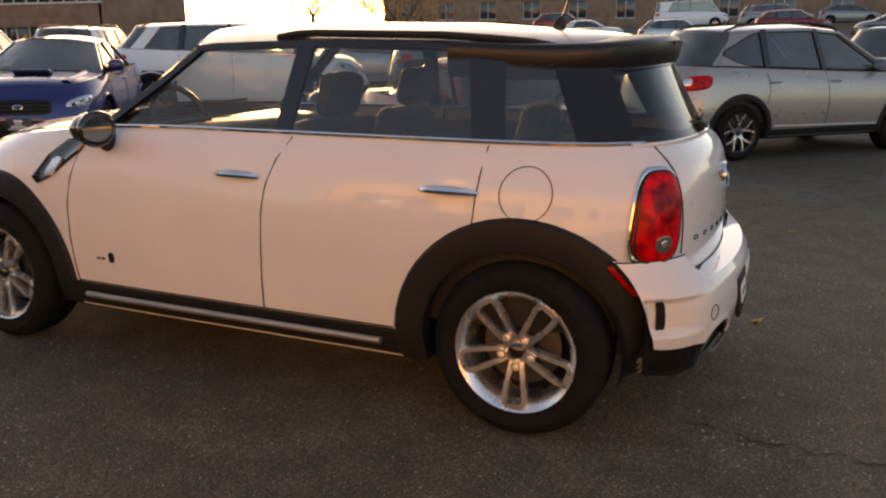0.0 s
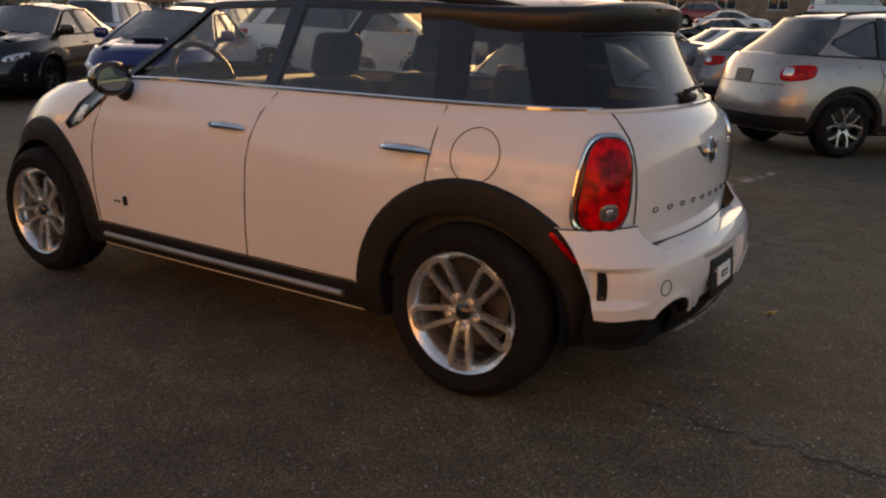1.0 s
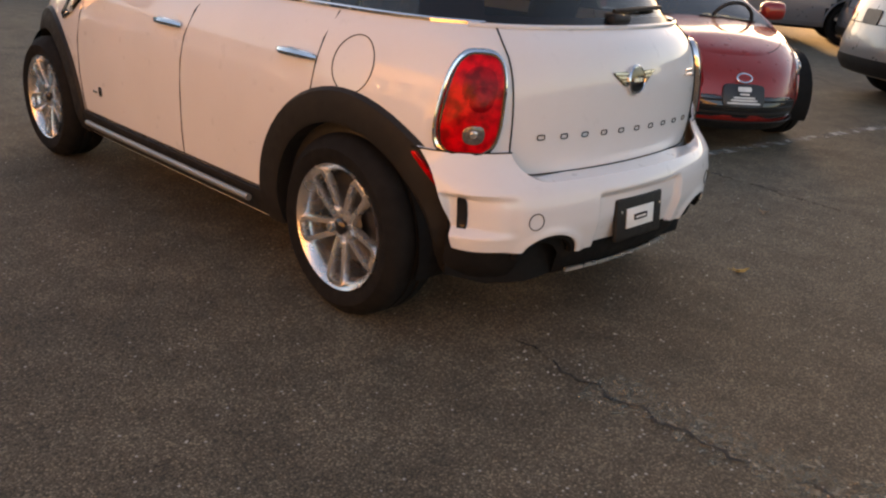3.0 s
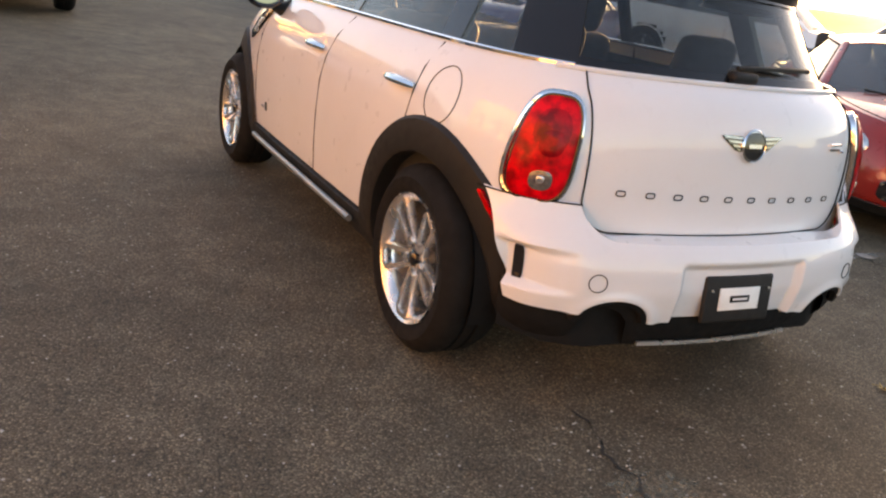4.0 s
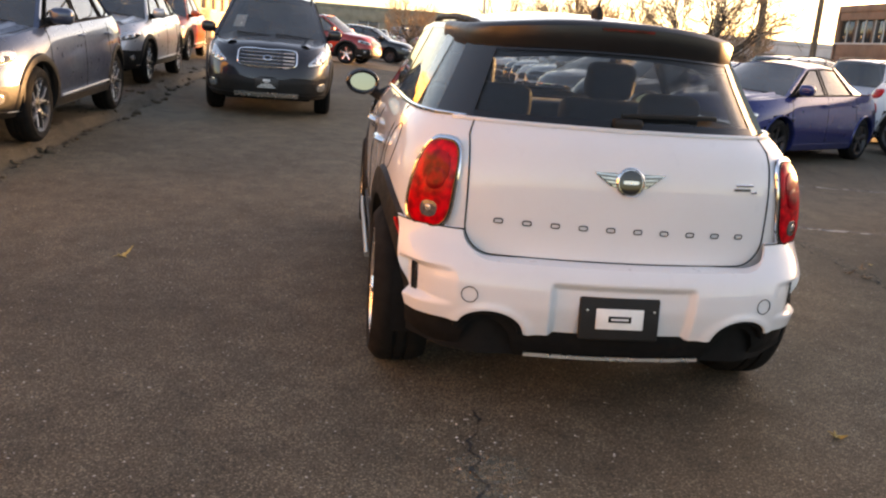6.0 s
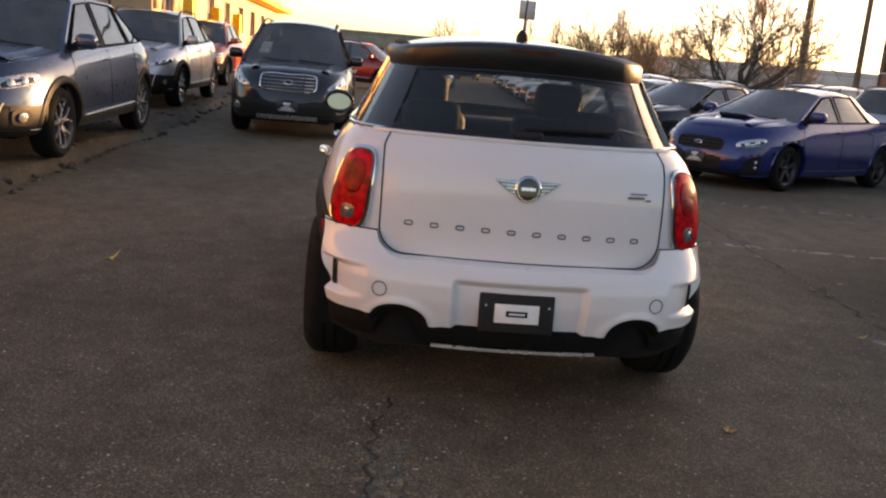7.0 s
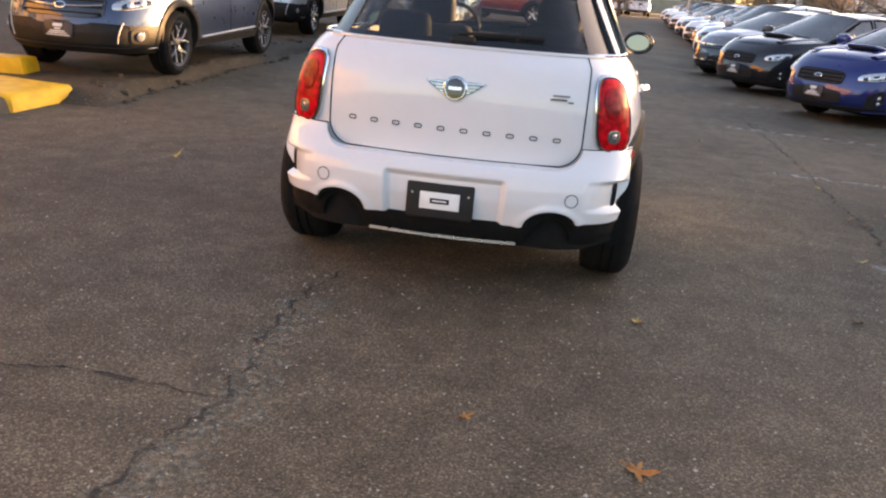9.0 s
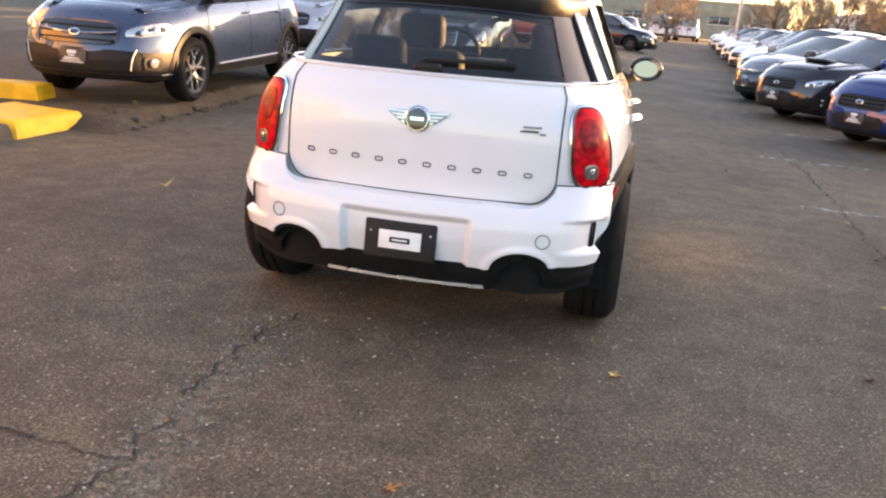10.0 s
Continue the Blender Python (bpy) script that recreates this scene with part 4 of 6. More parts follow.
        if kind == "sedan" and not simple:
            for q0 in (-0.045, 0.03):
                part("fog_lamp", Geo().blob(lambda p, q, o: FC(p + 0.045, q + q0, o), oval(0.022, 0.022, 14), [(1, 0.0), (1, 0.014), (0.6, 0.020)]), M_CLEARLENS, fog)
            part("bumper_lip", Geo().tube([low.corner(W * 0.80, k["sill"] + 0.015, False, s)(p, 0.05 * max(0.0, p) * 2, 0.016) for p in lin(-0.25, 0.24, 12)], 0.016, 6), mat, car)
        # tail
        tz = b[5] - 0.20
        TC = low.corner(W * 0.80, tz, True, s)
        tail_lamp = lamp_blob(car, "tail_light", TC, [(p, q + 0.10 * p) for p, q in oval(0.19, 0.085, 28, 3.0)], M_RED, 0.014, "red tail light")
        part("reverse_lamp", Geo().blob(lambda p, q, o: TC(p - 0.10, q + 0.01, o), oval(0.055, 0.045, 16, 3), [(1, 0.0), (1, 0.018), (0.7, 0.021)]), M_CLEARLENS, tail_lamp)
        # sides
        for x0 in ((0.02, 1.0) if kind != "van" else (-0.8,)):
            add_handle(car, low, x0 - 0.20, x0 - 0.02, b[3] - 0.13, s, mat)
        add_mirror(car, low, A0 + 0.32, s, b[2] + 0.10, mat)
        for xs2 in () if simple else ((A0 + 0.12, 0.06, 1.0) if kind != "van" else (A0 + 0.2, -0.6)):
            z0 = k["sill"] + 0.12 if xs2 < 0.5 else k["R"] + sp["ro"] * 0.75
            add_seam(car, [low.side(xs2 - 0.04 * math.sin(math.pi * q), z0 + (b[3] - 0.02 - z0) * q, s, 0.0) for q in lin(0, 1, 8)], 0.004)
    add_seam(car, [low.end(y, b[5] - 0.33, True, 0.001) for y in lin(-W * 0.72, W * 0.72, 13)], 0.005)
    part("number_plate", Geo().blob(B(b[5] - 0.24 if kind != "xover" else b[5] - 0.26, 0), oval(0.155, 0.078, 20, 8), [(1, 0.0), (1, 0.012)]), M_PLATE_DARK, car)
    part("rear_bumper_trim", Geo().grid(lambda y, q: low.end(y, k["sill"] + 0.02 + q, True, 0.012), lin(-W * 0.9, W * 0.9, 19), lin(0, 0.16, 4), 0.01), M_PLASTIC, car)
    part("front_lip", Geo().grid(lambda y, q: low.end(y, k["sill"] + 0.006 + q, False, 0.012), lin(-W * 0.9, W * 0.9, 19), lin(0, 0.06, 3), 0.01), M_PLASTIC if kind != "wagon" else M_PLASTIC, car)
    if kind == "wagon":
        part("skid_bar", Geo().grid(lambda y, q: low.end(y, 0.31 + q, False, 0.026), lin(-0.42, 0.42, 11), lin(0, 0.05, 3), 0.01), M_ALLOY, car, "silver lower bumper bar")
    if kind == "sedan" and "scoop" in label:
        g = Geo()
        z = table(xs, b)(-1.35) + 0.055
        g.box((-1.35, 0, z + 0.004), (0.42, 0.46, 0.05), 0.022, Matrix.Rotation(radians(7), 4, "Y"), 3)
        scoop = part("bonnet_scoop", g, mat, car)
        part("scoop_mouth", Geo().box((-1.50, 0, z + 0.006), (0.14, 0.42, 0.042), 0.012, Matrix.Rotation(radians(7), 4, "Y")), M_SEAM, scoop)
    return car


def stand(x, y, heading, z=0.0):
    """Pose of a car whose nose points along the heading, in degrees, with its wheels on the sloping ground."""
    dx, dy = math.cos(radians(heading)) * 1.32, math.sin(radians(heading)) * 1.32
    front, back = ground_z(x + dx, y + dy), ground_z(x - dx, y - dy)
    return pose(x, y, z + (front + back) / 2, 0, -math.degrees(math.atan2(back - front, 2.64)), heading - 180)


# ---- ground ----
def ground_z(x, y):
    """A lot that rises a little along the aisle, with a bank that climbs far off beyond the parked rows."""
    d = (x * 0.25 + y * 0.97) - 24.0
    k = max(0.0, -x - 3.4)
    rise = 0.62 * (1 - math.exp(-k * k / (k + 0.8) * 0.034 / 0.62))
    return rise * (1 - 0.86 * smooth(y, -1.5, 4) * (1 - smooth(-x, 22, 70))) + 2.6 * smooth(d, 0, 45)


g = Geo()
xs = sorted(set([-1500, -700, -300, -150] + lin(-40, -1, 40) + lin(-100, 100, 41) + [150, 300, 700, 1500]))
ys = sorted(set([-1500, -700, -300, -150] + lin(-4, 6, 11) + lin(-100, 100, 41) + [150, 300, 700, 1500]))
g.grid(lambda x, y: (x, y, ground_z(x, y)), xs, ys)
solid("ground", g, M_ASPHALT, "dark worn asphalt of a car lot", kind="structure")


def berm_edge(x):
    return -3.70 - 0.06 * math.sin(x * 0.9) - 0.03 * math.sin(x * 2.7) + 0.02 * (x + 4)


def berm(x, k):
    y = berm_edge(x) - 7.0 * k ** 2.4
    d = berm_edge(x) - y
    h = 0.12 * smooth(d, 0.0, 0.15 + 0.05 * math.sin(x * 3.1))
    rough = 0.022 * noise.noise((x * 2.2, y * 2.2, 0.3)) + 0.018 * noise.noise((x * 7, y * 7, 1.7))
    h += rough * smooth(d, 0.01, 0.1) * (1 - 0.8 * smooth(d, 0.25, 0.6))
    end = smooth(-x, 3.0, 3.3)
    return (x, y, ground_z(x, y) + 0.003 + max(0.0, h) * end)


g = Geo().grid(berm, lin(-27, -3.0, 200), lin(0, 1, 26))
solid("island", g, M_BERM, "broken raised asphalt edge with dirt and gravel", kind="structure")

# ---- the white hatchback in the middle ----
hatch = thing("hatchback", "white compact hatchback with black roof and black wheel arches", "car")
HATCH = dict(
    paint=M_WHITE, clad=M_PLASTIC, w=0.842, sill=0.22, xc=-1.3, v=[0, 0.10, 0.17, 0.34, 0.52, 0.60, 0.70, 0.80, 0.88, 0.94, 0.975, 1.0],
    wv=[0.93, 0.972, 0.982, 0.995, 1.0, 0.999, 0.992, 0.972, 0.945, 0.915, 0.885, 0.862],
    xr=[0.50, 0.56, 0.57, 0.58, 0.582, 0.585, 0.585, 0.580, 0.566, 0.545, 0.52, 0.485],
    xf=[-3.28, -3.34, -3.36, -3.37, -3.35, -3.34, -3.31, -3.27, -3.22, -3.17, -3.13, -3.06],
    nr=7.5, nf=4.2, bow_r=0.15, bow_f=0.22, belt=([-3.4, -3.0, -2.5, -2.05, -1.6, 0.6], [0.84, 0.91, 0.98, 1.03, 1.045, 1.05]),
    R=0.325, ri=0.365, ro=0.485, square=0.0, axles=(-2.595, 0.0), track=0.733, rim=0.222, style="twin", cowl=-2.12, deck=0.40, open_cabin=True, crown_h=0.07,
    wb=0.726, wr=0.562, A0=-2.0, A1=-1.53, xrb=0.485, xrr=0.30, roof=([-1.7, -1.45, -1.0, -0.4, 0.1, 0.35], [1.365, 1.392, 1.405, 1.395, 1.358, 1.328]), crown=0.08, nr_up=5.5, bow_up=0.13,
    windows=[(-1.86, -1.45, -1.06, -1.03), (-0.99, -0.95, -0.22, -0.30), (-0.10, -0.16, 0.17, 0.06)], glass_y=0.650, rear_glass=pane_glass("rear_glass", (0.70, 0.72, 0.72), 0.0, 0.04, 0.006), frit=True, seat_drop=0.13, roof_paint=M_BLACKTOP, pillar=M_GLOSSBLACK, trim=M_CHROME,
    seat_f=-1.20, seat_r=-0.32, rear_seats=True, seat_z=0.42, rails=(-1.15, 0.02), rail_h=0.014, fine=170, rows=30, sill_h=0.13, bow_screen=0.16, back_glass=M_TINT)
low, up = build_shell(hatch, HATCH)
# rear bumper: a prouder wall with a plate recess and two scallops over the tailpipes
bz = [0.28, 0.35, 0.44, 0.51, 0.56, 0.60, 0.64, 0.675]
bump = Plan(-1.3, [(z - 0.28) / 0.395 for z in bz], [0.805, 0.828, 0.840, 0.844, 0.845, 0.845, 0.844, 0.842], [0.655, 0.685, 0.705, 0.702, 0.688, 0.655, 0.615, 0.597], [-3] * 8, 8.5, 5, 0.15, 0, lambda x: 0.28, lambda x: 0.675)


def bump_low(y):
    z = 0.33 + 0.025 * smooth(abs(y), 0.3, 0.62)
    d = abs(abs(y) - 0.460) / 0.112
    if d < 1:
        z = max(z, 0.335 + 0.080 * math.sqrt(1 - d * d))
    return z + 0.03 * smooth(abs(y), 0.70, 0.85)


def bump_top(y):
    d = max(0.0, min(1.0, (y - 0.452) / 0.105))
    return 0.675 if d >= 1 else 0.588 + 0.087 * (1 - math.sqrt(1 - d * d))


def bump_pt(th, k, s):
    y0 = bump.xy(th, 0.4)[1]
    top = bump_top(y0)
    shelf = max(0.0, k - 1.0)
    z = bump_low(y0) + (top - bump_low(y0)) * min(k, 1.0)
    v = bump.v_of(0, z)
    dent = 0.024 * smooth(0.265 - y0, 0, 0.03) * smooth(z, 0.29, 0.34) * (1 - smooth(z, 0.515, 0.54))
    pock = (0.010 * smooth(y0, 0.57, 0.63) + 0.026 * smooth(y0, 0.62, 0.745)) * (1 - smooth(y0, 0.760, 0.772)) * smooth(z, 0.415, 0.44) * (1 - smooth(z, 0.54, 0.558))
    lip = 0.018 * (1 - smooth(k, 0.0, 0.05))
    flare = 0.009 * math.exp(-((math.hypot((y0 - 0.460) / 0.112, (z - 0.335) / 0.080) - 1.15) / 0.20) ** 2)
    p = bump.pt(th, v, s, flare - dent - pock - lip)
    if shelf:
        p += Vector((-0.012 * shelf - max(0.0, p.x - 0.575) * min(1.0, shelf), 0, 0.004 * shelf))
    return p


arc_t, arc_d = bump.arcs(0.4, 4000)


def bump_th(u, k):
    """Angle at a share u of the way from the middle to the wheel arch, at the share k of the height."""
    z = 0.39 + 0.285 * min(k, 1.0)
    x = math.sqrt(0.482 ** 2 - (z - 0.325) ** 2)
    d = float(np.interp(bump.th_x(x, bump.v_of(0, z)), arc_t, arc_d))
    return float(np.interp(d * u, arc_d, arc_t))


ths = [t for t in bump.even(420) if bump.xy(t, 0.4)[0] > 0.16]
g = Geo()
for s in (-1, 1):
    g.grid(lambda u, k: bump_pt(bump_th(min(u, 1.0), k), k, s) - Vector((0, s * 0.05 * (u > 1.0), 0)), lin(0, 1, 170) + [1.001], [0, 0.02, 0.05] + lin(0.09, 1, 48) + [1.3, 2.0])
part("rear_bumper", g, M_WHITE, hatch)
edge = [t for t in ths if bump.xy(t, 1.0)[1] > 0.556 and bump.xy(t, 1.0)[0] > 0.30]
for s in (-1, 1):
    part("bumper_gap", Geo().tube([bump.pt(t, 1.0, s, 0.001) for t in edge], 0.0026, 5), M_SEAM, hatch)


def val_pt(th, v, s):
    """Lower valance: a band in the middle that lifts into a hoop over each tailpipe."""
    y = val.xy(th, 0.4)[1]
    d = abs(y - 0.460) / 0.095
    z = 0.235 + 0.075 * smooth(y, 0.64, 0.76)
    if d < 1:
        z = max(z, 0.262 + 0.118 * math.sqrt(1 - d * d))
    return val.pt(th, (z - 0.225) / 0.205 * (1 - v) + v, s)


val = Plan(-1.3, [0, 0.4, 1.0], [0.78, 0.82, 0.83], [0.60, 0.655, 0.665], [-3] * 3, 8.5, 5, 0.15, 0, lambda x: 0.225, lambda x: 0.43)
g = Geo()
for s in (-1, 1):
    g.grid(lambda th, v: val_pt(th, v, s), [t for t in val.even(200) if val.xy(t, 0.4)[0] > 0.42], lin(0, 1, 8))
part("lower_valance", g, M_SEAM, hatch, "black plastic lower valance")
# added near-black sheet that stands for the darkness under the bumper
part("shade_panel", Geo().grid(lambda y, z: (0.575 - 0.6 * max(0.0, abs(y) - 0.5), y, z + 0.035 * smooth(abs(y), 0.62, 0.72)), lin(-0.73, 0.73, 25), [0.236, 0.34, 0.42], 0.01), M_SEAM, hatch)
part("skid_strip", Geo().grid(lambda y, k: val.end(y, 0.264 + k, True, 0.026 - 0.9 * k), lin(-0.32, 0.32, 25), [0, 0.004, 0.008], 0.010), M_ALLOY, hatch, "thin silver strip")
for s in (-1, 1):
    c = val.end(s * 0.460, 0.315, True)
    pipe = Geo().lathe([(0.036, 0.14), (0.038, -0.02), (0.041, -0.035), (0.044, -0.03), (0.044, 0.14)], 28).moved(Matrix.Translation((c.x - 0.075, c.y, 0.312)) @ pose(0, 0, 0, 0, 0, 90))
    pipe = part("tailpipe", pipe, M_PLASTIC, hatch)
    part("scallop", Geo().tube([bump.end(s * (0.460 + 0.114 * math.cos(t)), 0.335 + 0.081 * math.sin(t), True, -0.012) for t in lin(0.05, math.pi - 0.05, 17)], 0.016, 6), M_SEAM, hatch)
    # slot at the outer end of the bumper pocket
    part("bumper_slot", Geo().blob((lambda c: lambda p, q, o: c(p - 0.05 * q, q, o))(bump.corner(0.742, 0.487, True, s)), oval(0.019, 0.058, 20, 5), [(1, -0.05), (1, -0.030), (0.85, -0.031), (0.7, -0.034)]), M_GLOSSBLACK, hatch)
    part("tow_cover", Geo().tube([bump.end(s * 0.535 + 0.027 * math.cos(t), 0.472 + 0.027 * math.sin(t), True, 0.001) for t in lin(0, 2 * math.pi, 25)], 0.0018, 5), M_SEAM, hatch)
# plate
fn = lambda p, q, o: bump.end(-0.012 + p, 0.418 + q, True, 0.0) * 1.0 + Vector((o, 0, 0))
pl = part("plate_holder", Geo().box((0.682, -0.012, 0.418), (0.018, 0.288, 0.152), 0.014, Matrix.Rotation(radians(-6), 4, "Y"), 3), M_PLASTIC, hatch, "black plate holder with a blank white card")
part("card", Geo().box((0.6925, -0.012, 0.420), (0.004, 0.170, 0.072), 0.001, Matrix.Rotation(radians(-6), 4, "Y")), M_CARD, pl)
part("print_bar", Geo().box((0.6955, -0.012, 0.420), (0.003, 0.082, 0.022), 0.0008, Matrix.Rotation(radians(-6), 4, "Y")), M_SEAM, pl)
part("print_bar", Geo().box((0.6970, -0.012, 0.420), (0.002, 0.062, 0.007), 0.0005, Matrix.Rotation(radians(-6), 4, "Y")), M_PRINT, pl)
for y in (-0.13, 0.11):
    part("screw", Geo().box((0.692, y, 0.45), (0.006, 0.008, 0.008), 0.002), M_ALLOY, pl)
# tailgate outline
ro, yb, zb = 0.10, 0.552, 0.592
pts = [(-yb + 0.02, 1.045)] + [(-yb, z) for z in lin(1.0, zb + ro, 10)] + [(-yb + ro - ro * math.cos(t), zb + ro - ro * math.sin(t)) for t in lin(0.15, math.pi / 2, 9)] + [(y, zb) for y in lin(-yb + ro + 0.03, 0, 10)]
pts = pts + [(-y, z) for y, z in reversed(pts[:-1])]
add_seam(hatch, [low.end(y, z, True, 0.002) for y, z in pts], 0.0028, "tailgate_gap")
# tail lights
for s in (-1, 1):
    tail = low.corner(0.668, 0.817, True, s)
    # a chrome ring, broad at the outer side, round a lens that narrows a little to the top
    shape = lambda p, q: (p * (1.0 - 0.10 * q / 0.16) - 0.010 * q / 0.16, q)
    out = [shape(p - 0.006, q) for p, q in oval(0.087, 0.150, 44, 3.3)]
    ring = [shape(p, q) for p, q in oval(0.104, 0.166, 44, 3.1)]
    lamp = part("tail_light", Geo().blob(tail, out, [(1, 0.0), (1, 0.019), (0.96, 0.024), (0.85, 0.028), (0.4, 0.032), (0.1, 0.033)]), M_RED, hatch, "red tail light in a chrome ring")
    part("chrome_ring", Geo().blob(tail, ring, [(1.0, -0.004), (1.0, 0.010), (0.98, 0.018), (0.93, 0.021), (0.88, 0.018), (0.84, 0.006)]), M_CHROME, lamp)
    part("lens_rim", Geo().tube([tail(p * 0.985, q * 0.985, 0.021) for p, q in out + out[:1]], 0.0045, 6), M_FRIT, lamp)
    for dp, q, a, b, lift, mt in ((-0.004, 0.052, 0.050, 0.060, 0.0, M_MIDRED), (-0.012, 0.020, 0.034, 0.036, 0.0026, M_MIDRED), (-0.002, -0.084, 0.032, 0.030, 0.0, M_REVERSE), (-0.002, -0.082, 0.011, 0.011, 0.0026, M_CLEARLENS)):
        part("lens_bowl", Geo().blob(lambda p, r, o: tail(p - 0.012 + dp, r + q, o), oval(a, b, 24, 2.4), [(1, 0.022), (1, 0.0312 + lift), (0.9, 0.0322 + lift), (0.5, 0.0330 + lift)]), mt, lamp)
# badge: disc with two wings, lettering as plain bars
fn = lambda y, z, o: low.end(y, z, True, o)
badge = part("badge", Geo().blob(lambda p, q, o: fn(p, 0.882 + q, o), oval(0.050, 0.050, 36), [(1, 0.0), (1, 0.013), (0.9, 0.017), (0.86, 0.013), (0.4, 0.013)]), M_CHROME, hatch, "chrome winged badge with a dark disc")
part("disc", Geo().blob(lambda p, q, o: fn(p, 0.882 + q, o), oval(0.041, 0.041, 32), [(1, 0.012), (1, 0.0155), (0.5, 0.016)]), M_GLOSSBLACK, badge)
part("print_bar", Geo().blob(lambda p, q, o: fn(p, 0.882 + q, o), oval(0.027, 0.006, 16, 8), [(1, 0.014), (1, 0.0182)]), M_ALLOY, badge)
M_WING = plain("dark_satin_chrome", (0.46, 0.45, 0.43), 0.22, 1.0, vary=0.2, scale=30)
for s in (-1, 1):
    o2 = [(0.046, 0.861), (0.070, 0.868), (0.120, 0.904), (0.122, 0.911), (0.046, 0.911)]
    part("wing_ground", Geo().add([fn(s * y, z, o) for o in (0.0, 0.004) for y, z in o2], [(0, 1, 2, 3, 4), (5, 6, 7, 8, 9)] + [(k, (k + 1) % 5, (k + 1) % 5 + 5, k + 5) for k in range(5)]), M_GLOSSBLACK, badge)
    for i in range(4):
        z1 = 0.904 - 0.0125 * i
        tip = 0.126 - 0.019 * i
        o2 = [(0.044, z1 - 0.0036), (tip - 0.010, z1 - 0.0036 + 0.003), (tip, z1 + 0.0036 + 0.003), (0.044, z1 + 0.0036)]
        part("wing_bar", Geo().add([fn(s * y, z, o) for o in (0.0, 0.009) for y, z in o2], [(0, 1, 2, 3), (4, 5, 6, 7), (0, 1, 5, 4), (1, 2, 6, 5), (2, 3, 7, 6), (3, 0, 4, 7)]), M_WING, badge)
for i, y in enumerate(lin(-0.441, 0.443, 10)):
    z = 0.716 - 0.012 * i / 9
    part("letter_bar", Geo().tube([fn(y + p, z + q, 0.003) for p, q in oval(0.0145, 0.0078, 16, 4) + [(0.0145, 0.0)]], 0.0022, 5), M_LETTER, hatch)
for z, y0, y1 in ((0.888, 0.405, 0.475), (0.872, 0.395, 0.465), (0.864, 0.47, 0.492)):
    part("script_bar", Geo().tube([fn(y, z, 0.004) for y in lin(y0, y1, 5)], 0.005, 6), M_CHROME, hatch)
# spoiler over the rear window, with its brake lamp, and the wiper
def spoil(t, k):
    """The roof's rear lip: it follows the roof's edge round to the sides and fades there."""
    s = 1 if t > 0 else -1
    th = math.asin((abs(t) * 0.985) ** (up.nr / 2))
    p = up.raw(th, 1.0, s)
    q = up.raw(min(th + 0.02, math.pi / 2), 1.0, s)
    n = Vector((abs(q.y - p.y) + 1e-6, 0, 0)) + Vector((0, s * abs(p.x - q.x), 0))
    n.normalize()
    c = p.z + 0.085 * (1 - abs(t * 0.985) ** 2.4)
    f = 1 - 0.6 * abs(t) ** 5
    d, h = ((-0.16, 0.004), (0.02, 0.005), (0.050, -0.002), (0.066, -0.016), (0.068, -0.040), (0.060, -0.080), (0.040, -0.112), (-0.01, -0.125))[k]
    return Vector((p.x, p.y, c + h)) + n * (d if d < 0 else d * f)


sp_ob = part("spoiler", Geo().grid(spoil, lin(-1, 1, 41), [0, 1, 2, 3, 4, 5, 6, 7]), plain("spoiler_black", (0.011, 0.011, 0.012), 0.36, spec=0.4), hatch, "black roof spoiler over the rear window")
part("brake_lamp", Geo().grid(lambda y, k: spoil(y / 0.562, 3) + Vector((0.004, 0, -0.004 - 0.010 * k)), lin(-0.09, 0.09, 9), [0, 1], 0.006), M_DARKRED, sp_ob)
wip = part("rear_wiper", Geo().box((0.478, 0.0, 1.075), (0.045, 0.11, 0.035), 0.015, seg=3), M_PLASTIC, hatch)
part("wiper_blade", Geo().tube([up.end(y, 1.088 + 0.012 * math.sin((y + 0.1) * 4), True, 0.018) for y in lin(-0.02, 0.34, 9)], 0.008, 6), M_PLASTIC, wip)
part("gate_trim", Geo().tube([low.end(y, 1.046, True, 0.004) for y in lin(-0.60, 0.60, 21)], 0.008, 6), M_WHITE, hatch)
